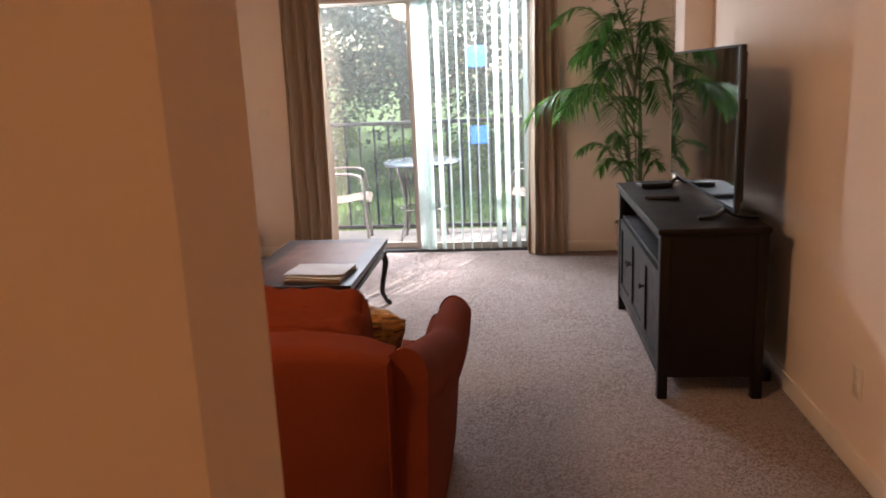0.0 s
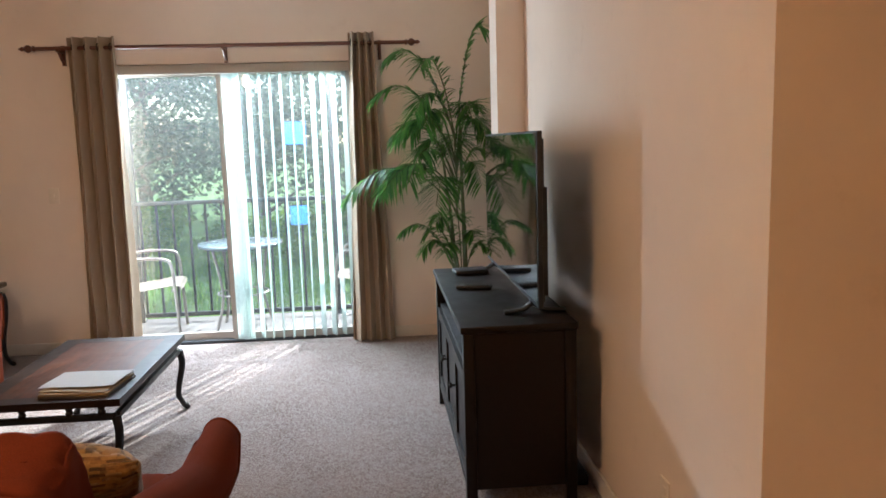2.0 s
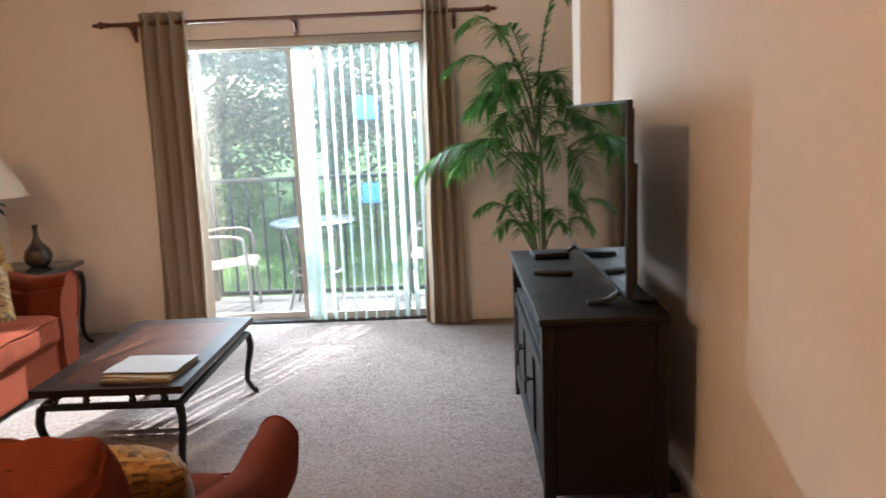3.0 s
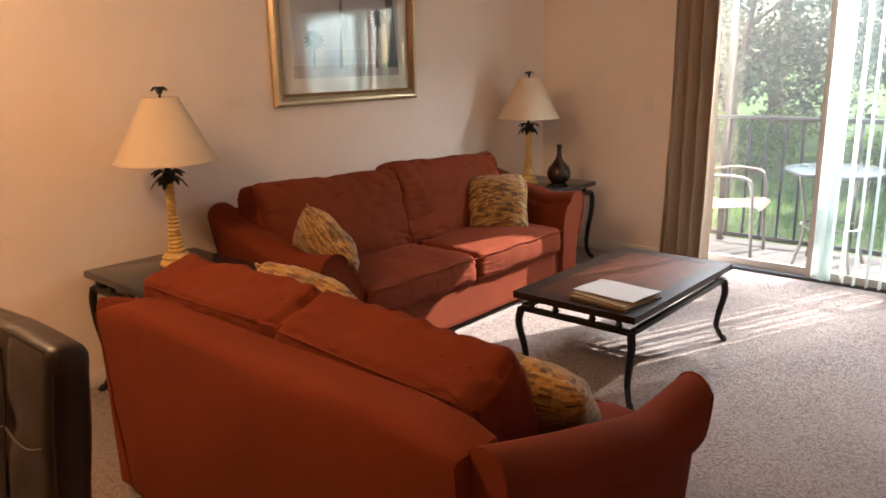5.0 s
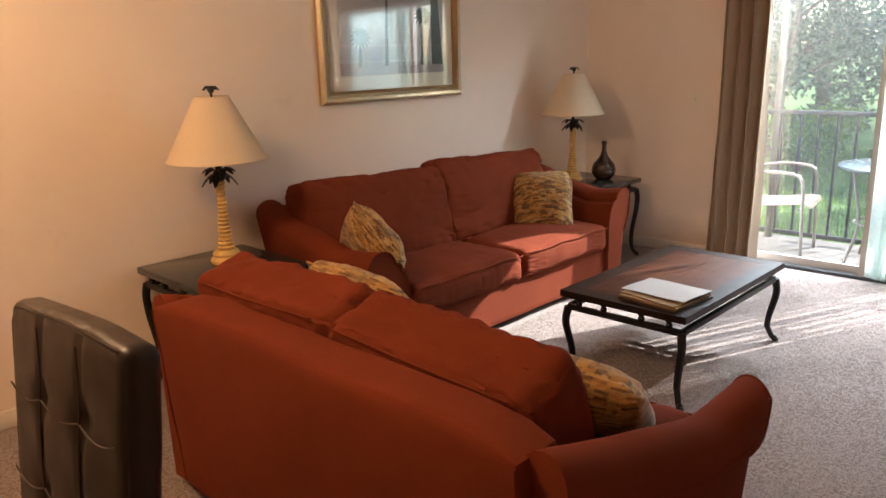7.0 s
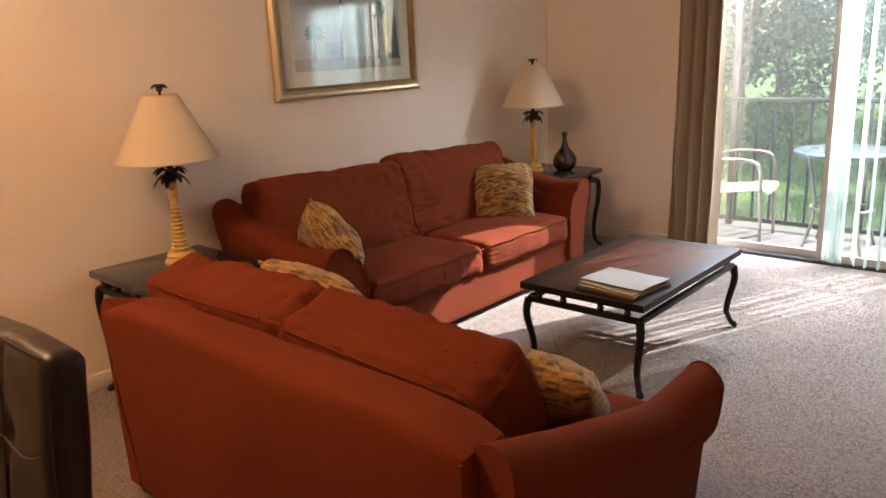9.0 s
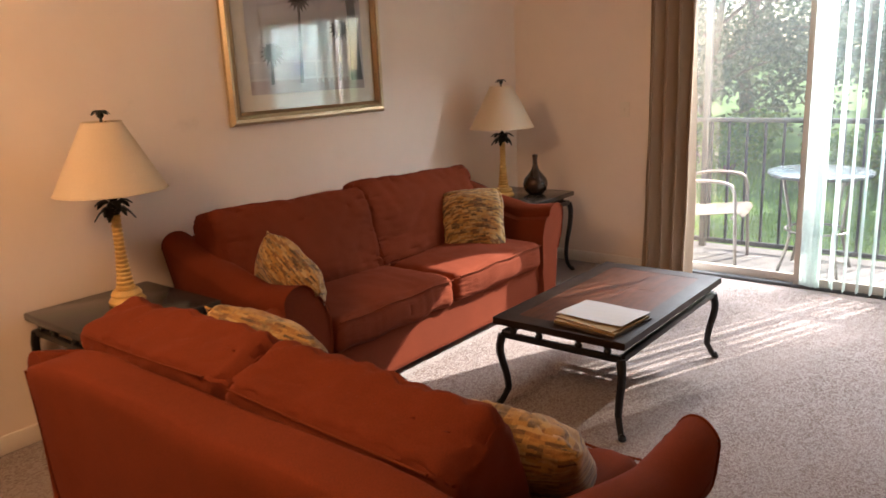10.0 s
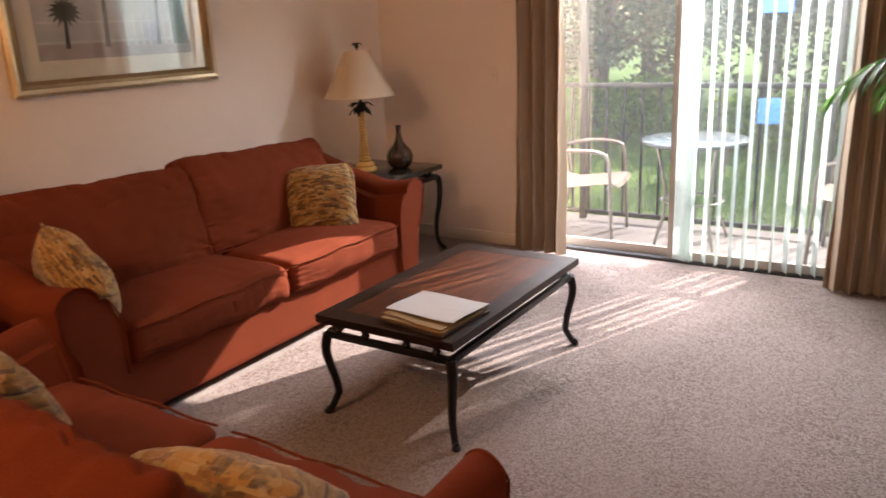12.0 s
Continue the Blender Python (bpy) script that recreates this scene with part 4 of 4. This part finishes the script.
bm = cushion((0.236, 0.036, 0.325), 0.026, (0, 0.012, 0), 0.003, 9, 3.0, 40, back_tuft)
BM = Matrix.Translation((0, 0.0, 0.772)) @ lean
bmesh.ops.transform(bm, matrix=BM, verts=bm.verts[:])
back = part("backrest", bm, LEATHER, chair)
for x in (-0.08, 0.08):
    part("seam", tube(bmesh.new(), [BM @ Vector((x + 0.006 * math.sin(z * 22), 0.0445, z)) for z in np.linspace(-0.28, 0.3, 20)], 0.0022, 5), STITCH, back)
for z in (-0.2, -0.02, 0.16):
    for xa, xb in ((-0.215, -0.08), (-0.08, 0.08), (0.08, 0.215)):
        part("seam", tube(bmesh.new(), [BM @ Vector((x, 0.0445, z - 0.018 * math.sin(math.pi * (x - xa) / (xb - xa)))) for x in np.linspace(xa, xb, 9)], 0.002, 5), STITCH, back)
part("piping", tube(bmesh.new(), [BM @ Vector(q) for q in ((-0.226, 0.03, -0.3), (-0.226, 0.03, 0.28), (-0.205, 0.03, 0.316), (0, 0.03, 0.327), (0.205, 0.03, 0.316), (0.226, 0.03, 0.28), (0.226, 0.03, -0.3))], 0.004, 6), LEATHER, back)
bm = cushion((0.25, 0.22, 0.055), 0.035, (0, 0, 0.02), 0.003, 8, 6.0, 16)
bmesh.ops.translate(bm, verts=bm.verts[:], vec=(0, 0.20, 0.43))
part("seat", bm, LEATHER, chair)
for x in (-0.22, 0.22):
    for y in (-0.01, 0.38):
        part("leg", tube(bmesh.new(), [(x, y - (0.03 if y < 0 else 0), 0), (x, y, 0.40)], lambda v: 0.017 + 0.007 * v, 4, 1.0, Vector((1, 1, 0))), ESPRESSO, chair)

# ---- indoor palm ----
def frond(bm_stem, bm_leaf, root, heading, rise, reach, drop, leaves, blade, rng, start=0.36):
    """An arching stalk with two rows of narrow leaflets."""
    d = Vector((math.cos(heading), math.sin(heading), 0))
    side = Vector((-d.y, d.x, 0))
    pts = []
    for k in range(13):
        v = k / 12
        pts.append(Vector(root) + d * reach * (v ** 1.15) + Vector((0, 0, rise * math.sin(min(1, v * 1.05) * math.pi * 0.55) - drop * v ** 3)))
    tube(bm_stem, pts, lambda v: 0.0055 * (1 - 0.75 * v) + 0.0008, 6)
    for k in range(leaves):
        v = start + (1 - start) * (k + 0.5) / leaves
        f = v * 12
        i = min(11, int(f))
        p = pts[i].lerp(pts[i + 1], f - i)
        t = (pts[i + 1] - pts[i]).normalized()
        size = blade * (0.5 + 0.6 * math.sin(math.pi * min(1, max(0, v - 0.15) * 1.12))) * rng.uniform(0.85, 1.1)
        for s in (-1, 1):
            out = (side * s * rng.uniform(0.85, 1.05) + t * rng.uniform(0.55, 0.9) + Vector((0, 0, rng.uniform(-0.25, 0.1)))).normalized()
            leaflet(bm_leaf, p, p + out * size, 0.0078 * rng.uniform(0.8, 1.15), size * rng.uniform(0.15, 0.5))


rng = random.Random(7)
palm = thing("potted_palm", "tall artificial palm with arching green fronds in a basket", "potted plant", "", (0.80, 6.42, 0))
prof = [(0.10, 0), (0.115, 0.01), (0.145, 0.16), (0.155, 0.30), (0.162, 0.31), (0.15, 0.318), (0.14, 0.29)]
basket = []
for (ra, za), (rb, zb) in zip(prof[:4], prof[1:4]):
    for k in range(6):
        v = k / 6
        basket.append((ra + (rb - ra) * v + (0.004 if k % 2 else 0), za + (zb - za) * v))
part("basket", lathe(bmesh.new(), basket + prof[3:], 30), WICKER, palm, "brown woven basket")
part("soil", lathe(bmesh.new(), [(0.138, 0.26), (0.10, 0.275), (0.02, 0.28)], 20), SOIL, palm)
for cx, cy, hgt, lx in ((0.02, 0.01, 1.50, -0.01), (-0.03, 0.03, 1.15, -0.09), (0.03, -0.03, 1.25, -0.03)):
    pts = smooth_path([(cx, cy, 0.27), (cx + lx * 0.3, cy, 0.27 + hgt * 0.5), (cx + lx, cy, 0.27 + hgt)], 6)
    part("cane", tube(bmesh.new(), pts, lambda v: 0.014 * (1 - 0.5 * v), 8), CANE, palm)
# heading in degrees, root height, rise, reach, drop, leaflet length
for head, z, rise, reach, drop, blade in (
        (182, 1.48, 0.70, 0.47, 0.12, 0.22), (4, 1.50, 0.80, 0.22, 0.04, 0.17), (215, 1.45, 0.66, 0.3, 0.12, 0.2), (188, 1.30, 0.66, 0.58, 0.17, 0.21), (194, 0.98, 0.46, 0.80, 0.31, 0.24), (205, 0.95, 0.50, 0.60, 0.26, 0.25),
        (172, 1.18, 0.52, 0.44, 0.15, 0.23), (230, 1.28, 0.52, 0.38, 0.20, 0.24), (262, 1.18, 0.46, 0.36, 0.24, 0.24), (285, 1.32, 0.52, 0.30, 0.20, 0.22), (320, 1.28, 0.46, 0.26, 0.24, 0.19),
        (350, 1.12, 0.42, 0.24, 0.26, 0.15), (215, 1.46, 0.46, 0.36, 0.24, 0.23), (245, 0.98, 0.38, 0.44, 0.28, 0.24), (180, 1.05, 0.40, 0.56, 0.30, 0.24), (300, 1.05, 0.40, 0.28, 0.26, 0.2), (20, 1.30, 0.5, 0.18, 0.08, 0.13),
        (200, 1.22, 0.55, 0.34, 0.22, 0.24), (150, 1.1, 0.5, 0.3, 0.2, 0.16), (225, 1.08, 0.5, 0.5, 0.34, 0.24),
        (198, 1.36, 0.38, 0.44, 0.22, 0.23), (212, 1.10, 0.34, 0.62, 0.26, 0.25),
        (192, 0.40, 0.58, 0.44, 0.10, 0.15), (222, 0.42, 0.60, 0.26, 0.08, 0.15), (255, 0.42, 0.62, 0.22, 0.06, 0.15), (290, 0.42, 0.50, 0.2, 0.08, 0.14), (335, 0.42, 0.40, 0.18, 0.08, 0.12), (168, 0.42, 0.52, 0.26, 0.10, 0.14), (240, 0.40, 0.46, 0.28, 0.12, 0.15), (205, 0.40, 0.48, 0.32, 0.14, 0.15), (180, 0.40, 0.62, 0.20, 0.06, 0.15)):
    a, b = bmesh.new(), bmesh.new()
    frond(a, b, (-0.02 if z > 0.8 else 0.0, 0.0, z), radians(head), rise, reach, drop, 30 if z > 0.8 else 22, blade * 0.92, rng, 0.2 if rise > 0.6 else 0.36)
    fr = part("frond", b, PALM, palm, "glossy green feathered frond")
    part("stalk", a, CANE, fr, "thin green stalk")

# ---- balcony ----
solid("balcony_floor", boxed(-3.4, 1.6, 7.011, 7.92, -0.16, -0.006), CONCRETE, "pale concrete balcony slab in dappled sun", "balcony floor", "structure", smooth=False)
solid("balcony_ceiling", boxed(-3.4, 1.6, 7.011, 7.90, 2.76, 2.9), STUCCO, "stucco underside of the balcony roof", "ceiling", "structure", smooth=False)
solid("outer_wall_west", boxed(-3.4, DX0 - 0.001, 7.011, 7.03, -0.006, 2.76), STUCCO, "beige stucco outer wall", "wall", "structure", smooth=False)
solid("outer_wall_east", boxed(DX1 + 0.001, 1.6, 7.011, 7.03, -0.006, 2.76), STUCCO, "beige stucco outer wall", "wall", "structure", smooth=False)
rail = thing("balcony_railing", "dark grey metal balcony railing with slim balusters", "railing", "", (0, 7.80, 0))
part("top_rail", boxed(-3.3, 1.55, -0.025, 0.025, 1.015, 1.05), BRONZE, rail, bevel=0.004)
part("bottom_rail", boxed(-3.3, 1.55, -0.016, 0.016, 0.035, 0.07), BRONZE, rail, bevel=0.003)
bal = boxed(-0.009, 0.009, -0.009, 0.009, 0.07, 1.016)
first = part("baluster", bal, BRONZE, rail, smooth=False)
first.location.x = -3.2
for i in range(1, 35):
    b = new("baluster", first.data)
    b.parent = rail
    b.location.x = -3.2 + 0.1375 * i
for x in (-1.87, -0.15, 1.5):
    part("post", boxed(x - 0.024, x + 0.024, -0.024, 0.024, -0.006, 2.76), BRONZE, rail, smooth=False)


def screen_mat():
    n = Nodes("insect_screen")
    t = n.t
    tr = t.nodes.new("ShaderNodeBsdfTransparent")
    tl = n.node("ShaderNodeBsdfTranslucent", Color=(0.42, 0.46, 0.46, 1))
    df = n.node("ShaderNodeBsdfDiffuse", Color=(0.25, 0.27, 0.27, 1))
    web = t.nodes.new("ShaderNodeAddShader")
    t.links.new(tl.outputs[0], web.inputs[0])
    t.links.new(df.outputs[0], web.inputs[1])
    mx = t.nodes.new("ShaderNodeMixShader")
    n.put(mx, 0, n.node("ShaderNodeMapRange", Value=n.noise(1.5, 4), To_Min=0.015, To_Max=0.04).outputs[0])
    t.links.new(tr.outputs[0], mx.inputs[1])
    t.links.new(web.outputs[0], mx.inputs[2])
    t.links.new(mx.outputs[0], n.out.inputs[0])
    return n.mat


SCREENING = screen_mat()
for x0, x1 in ((-3.3, -1.895), (-1.845, -0.175), (-0.125, 1.475)):
    sc = part("screen_panel", boxed(x0, x1, 0.034, 0.0345, 0.04, 2.75), SCREENING, rail, "fine grey insect screen", smooth=False)
    sc.visible_shadow = False


def patio_chair(at, turn):
    c = thing("patio_chair", "champagne metal patio chair with beige sling seat", "patio chair", "chairs on the balcony", at, turn)
    for s in (-1, 1):
        y = 0.26 * s
        part("side_frame", tube(bmesh.new(), smooth_path([(0.24, y, 0), (0.225, y, 0.35), (0.21, y, 0.58), (0.15, y, 0.645), (-0.05, y, 0.655), (-0.22, y, 0.62), (-0.27, y, 0.60)], 6), 0.0125, 8), PATIO, c)
        part("rear_leg", tube(bmesh.new(), smooth_path([(-0.27, y * 0.95, 0), (-0.19, y * 0.95, 0.35), (-0.22, y * 0.9, 0.6), (-0.31, y * 0.85, 0.92)], 6), 0.0125, 8), PATIO, c)
    rows = []
    for k, (x, z) in enumerate(smooth_path([(0.27, 0, 0.40), (0.22, 0, 0.43), (0.0, 0, 0.405), (-0.17, 0, 0.40), (-0.24, 0, 0.52), (-0.30, 0, 0.90)], 4)[i].xz for i in range(21)):
        rows.append([Vector((x, 0.24 * s, z - 0.012 * (1 - s * s))) for s in np.linspace(-1, 1, 7)])
    part("sling", sheet(bmesh.new(), rows, 0.004), SLING, c)
    for x, z in ((0.2, 0.39), (-0.18, 0.38)):
        part("crossbar", tube(bmesh.new(), [(x, -0.25, z), (x, 0.25, z)], 0.010, 8), PATIO, c)


patio_chair((-1.66, 7.36, -0.006), 8)
patio_chair((0.10, 7.40, -0.006), 176)
ptable = thing("patio_table", "round frosted-top metal patio table", "patio table", "", (-0.93, 7.45, -0.006))
part("tabletop", lathe(bmesh.new(), [(0.335, 0.69), (0.345, 0.70), (0.345, 0.715), (0.335, 0.722)], 36), FROST, ptable, bevel=0.0)
for i in range(4):
    a = math.pi / 4 + math.pi / 2 * i
    d = Vector((math.cos(a), math.sin(a), 0))
    part("leg", tube(bmesh.new(), smooth_path([d * 0.28 + Vector((0, 0, 0.0)), d * 0.2 + Vector((0, 0, 0.3)), d * 0.27 + Vector((0, 0, 0.69))], 6), 0.0115, 8), PATIO, ptable)
part("ring", tube(bmesh.new(), [(0.205 * math.cos(t), 0.205 * math.sin(t), 0.3) for t in np.linspace(0, 2 * math.pi, 25)], 0.008, 6), PATIO, ptable)

# ---- garden ----
g = bmesh.new()
rows = [[Vector((x, y, -0.34 + 0.05 * noise.noise(Vector((x * 0.2, y * 0.2, 0))))) for x in np.linspace(-60, 60, 61)] for y in np.linspace(7.95, 90, 50)]
sheet(g, rows)
box(g, -800, 800, -800, 800, -0.60, -0.58)
solid("ground", g, GRASS, "sunlit green lawn", "lawn", "structure")


def grass_blades():
    r = random.Random(3)
    verts, faces = [], []
    for _ in range(26000):
        x, y = r.uniform(-7, 4.5), 8.0 + 9.0 * r.random() ** 1.4
        a, h, w = r.uniform(0, 6.28), r.uniform(0.05, 0.13), r.uniform(0.004, 0.009)
        z = -0.34 + 0.05 * noise.noise(Vector((x * 0.2, y * 0.2, 0)))
        dx, dy = w * math.cos(a), w * math.sin(a)
        n = len(verts)
        verts += [(x - dx, y - dy, z), (x + dx, y + dy, z), (x + r.uniform(-0.04, 0.04), y + r.uniform(-0.04, 0.04), z + h)]
        faces.append((n, n + 1, n + 2))
    me = bpy.data.meshes.new("lawn_grass")
    me.from_pydata(verts, [], faces)
    me.materials.append(HEDGE)
    tagged(new("lawn_grass", me), "short bright green grass blades", "grass", kind="stuff")


grass_blades()


def leaf_cloud(name, centres, count, size, mat, parent, seed):
    """Many small pointed leaves spread unevenly about clump centres (x, y, z, radius)."""
    r = np.random.RandomState(seed)
    c = np.array(centres)
    pick = r.choice(len(c), count, p=c[:, 3] ** 2 / (c[:, 3] ** 2).sum())
    v = r.normal(size=(count, 3))
    v /= np.linalg.norm(v, axis=1)[:, None]
    pos = c[pick, :3] + v * (c[pick, 3] * r.uniform(0.35, 1.0, count) ** 0.6)[:, None] * np.array([1, 1, 0.75])
    d = r.normal(size=(count, 3)) + np.array([0, 0, -0.35])
    d /= np.linalg.norm(d, axis=1)[:, None]
    s = np.cross(d, r.normal(size=(count, 3)))
    s /= np.linalg.norm(s, axis=1)[:, None]
    L = size * r.uniform(0.6, 1.4, count)[:, None]
    verts = np.stack([pos, pos + d * L * 0.5 + s * L * 0.27, pos + d * L, pos + d * L * 0.5 - s * L * 0.27], 1).reshape(-1, 3)
    faces = np.arange(count * 4).reshape(-1, 4)
    me = bpy.data.meshes.new(name)
    me.from_pydata(verts.tolist(), [], faces.tolist())
    me.materials.append(mat)
    ob = new(name, me)
    ob.parent = parent
    return ob


def tree(at, height, spread, seed, low=0.3, leaves=6000, size=0.13):
    t = thing("tree", "leafy broad-crowned garden tree in bright sun", "tree", "trees beyond the balcony", at)
    r = random.Random(seed)
    bm = bmesh.new()
    top = Vector((r.uniform(-0.5, 0.5), r.uniform(-0.4, 0.4), height * 0.75))
    trunk = smooth_path([(0, 0, -0.2), (r.uniform(-0.2, 0.2), 0, height * 0.25), (top.x * 0.6, top.y * 0.5, height * 0.5), top], 5)
    tube(bm, trunk, lambda v: 0.17 * (1 - 0.8 * v) * height / 6, 10)
    clumps = [(top.x, top.y, height * 0.9, spread * 0.45)]
    for k in range(13):
        f = low + (0.95 - low) * k / 12
        p = trunk[min(len(trunk) - 2, int(f * (len(trunk) - 1)))]
        a = k * 2.4 + r.uniform(-0.5, 0.5)
        reach = spread * (1.1 - 0.55 * f) * r.uniform(0.75, 1.15)
        e = p + Vector((math.cos(a) * reach, math.sin(a) * reach, height * r.uniform(0.04, 0.2)))
        m = p.lerp(e, 0.5) + Vector((r.uniform(-0.15, 0.15), r.uniform(-0.15, 0.15), 0.18))
        limb = smooth_path([p, m, e], 5)
        tube(bm, limb, lambda v: 0.05 * (1 - 0.8 * v) * height / 6, 6)
        for q, rad in ((e, 0.42), (m, 0.36)):
            clumps.append((q.x, q.y, q.z, spread * rad * r.uniform(0.7, 1.15)))
            q2 = q + Vector((r.uniform(-0.6, 0.6), r.uniform(-0.6, 0.6), r.uniform(-0.3, 0.4))) * spread * 0.45
            tube(bm, [q, q.lerp(q2, 0.5) + Vector((0, 0, 0.06)), q2], lambda v: 0.016 * (1 - 0.7 * v), 5)
            clumps.append((q2.x, q2.y, q2.z, spread * 0.24))
    part("trunk", bm, BARK, t, "grey-brown trunk and limbs")
    leaf_cloud("crown", clumps, leaves, size, LEAF, t, seed)


# unseen sparse tree, added only to dapple the sun that reaches the door
tree((4.2, 12.6, -0.34), 7.2, 1.9, 91, 0.74, 140, 0.13)
for i, (x, y, h, s) in enumerate(((-4.6, 15.0, 4.6, 1.9), (-2.2, 16.6, 5.0, 1.9), (0.3, 15.2, 4.7, 1.8), (2.8, 16.0, 4.9, 1.9), (-7.6, 17.5, 5.6, 2.2), (-10.8, 19.0, 6.4, 2.5), (-5.6, 21.0, 7.2, 2.6),
                                  (-1.2, 21.8, 7.4, 2.6), (3.0, 22.5, 7.6, 2.7), (6.2, 20.5, 6.6, 2.4), (-14.5, 23.0, 8.0, 3.0), (-9.5, 26.5, 8.8, 3.1), (-4.0, 28.0, 9.4, 3.2), (1.5, 28.5, 9.5, 3.2), (7.0, 27.5, 9.2, 3.1))):
    tree((x, y, -0.34), h, s, 20 + i, 0.18, 9500 if y < 20 else 7000, 0.105 if y < 20 else 0.155)


def shrub(at, w, h, seed):
    t = thing("shrub", "low rounded bright green garden shrub", "shrub", "shrubs along the lawn", at)
    r = random.Random(seed)
    bm = bmesh.new()
    cl = []
    for k in range(9):
        a = k * 2.4
        e = Vector((math.cos(a) * w * r.uniform(0.2, 0.8), math.sin(a) * w * r.uniform(0.2, 0.7), h * r.uniform(0.35, 0.8)))
        tube(bm, [(0, 0, -0.1), e * 0.5 + Vector((0, 0, 0.05)), e], lambda v: 0.018 * (1 - 0.7 * v), 5)
        cl.append((e.x, e.y, e.z, w * r.uniform(0.3, 0.5)))
    part("stems", bm, BARK, t)
    leaf_cloud("foliage", cl, 2600, 0.085, HEDGE, t, seed)


for i, (x, y, w, h) in enumerate(((-5.4, 13.2, 0.9, 0.9), (-3.7, 13.8, 1.0, 1.1), (-1.9, 13.4, 0.9, 0.8), (-0.3, 13.6, 1.0, 1.0), (1.4, 13.2, 0.9, 0.9), (3.0, 13.6, 1.0, 1.0), (-7.4, 14.2, 1.1, 1.2))):
    shrub((x, y, -0.34), w, h, 60 + i)


# ---- carpet pile ----
def carpet_tuft_mat():
    n = Nodes("carpet_tuft")
    t = n.t
    rnd = t.nodes.new("ShaderNodeNewGeometry").outputs["Random Per Island"]
    base = (0.222, 0.173, 0.157)
    c = n.ramp(rnd, [(0.05, scaled(base, 0.92)), (0.5, base), (0.95, scaled(base, 1.08))])
    tread = n.ramp(n.noise(2.2, 6, 0.7), [(0.38, (0.76, 0.75, 0.74)), (0.62, (1, 1, 1))])
    n.set(Base_Color=n.mix(1.0, c, tread, "MULTIPLY"), Roughness=1.0, Specular_IOR_Level=0.05)
    return n.mat


def carpet_pile(stretches, per_m2):
    """Short leaning tufts, a three-sided point each, over the stretches of floor that are walked past."""
    r = np.random.RandomState(11)
    pos = []
    for x0, x1, y0, y1 in stretches:
        k = int((x1 - x0) * (y1 - y0) * per_m2)
        pos.append(np.stack([r.uniform(x0, x1, k), r.uniform(y0, y1, k)], 1))
    pos = np.concatenate(pos)
    k = len(pos)
    tone = np.sin(pos[:, 0] * 7.1 + 1.7 * np.sin(pos[:, 1] * 4.3)) * np.sin(pos[:, 1] * 6.3 + 1.3 * np.sin(pos[:, 0] * 5.2))
    high = r.uniform(0.0006, 0.0019, k) * (1 + 0.2 * tone)
    wide = r.uniform(0.006, 0.011, k)
    turn = r.uniform(0, 6.283, k)
    lean = r.normal(0, 0.004, (k, 2)) + np.stack([0.002 * tone, 0.002 * tone], 1)
    v = np.zeros((k, 4, 3))
    for i in range(3):
        a = turn + i * 2.0944
        v[:, i, 0], v[:, i, 1], v[:, i, 2] = pos[:, 0] + wide * np.cos(a), pos[:, 1] + wide * np.sin(a), -0.001
    v[:, 3, :2], v[:, 3, 2] = pos + lean, high
    b = np.arange(k)[:, None] * 4
    f = np.concatenate([b + np.array([[0, 1, 3]]), b + np.array([[1, 2, 3]]), b + np.array([[2, 0, 3]])])
    me = bpy.data.meshes.new("carpet_pile")
    me.from_pydata(v.reshape(-1, 3).tolist(), [], f.tolist())
    me.materials.append(carpet_tuft_mat())
    tagged(new("carpet_pile", me), "short pinkish beige carpet tufts", "carpet", kind="stuff")


carpet_pile(((-2.15, 1.095, 3.0, 6.83), (-3.05, -1.9, 1.7, 3.0), (-0.28, 1.095, 1.8, 3.0)), 11000)
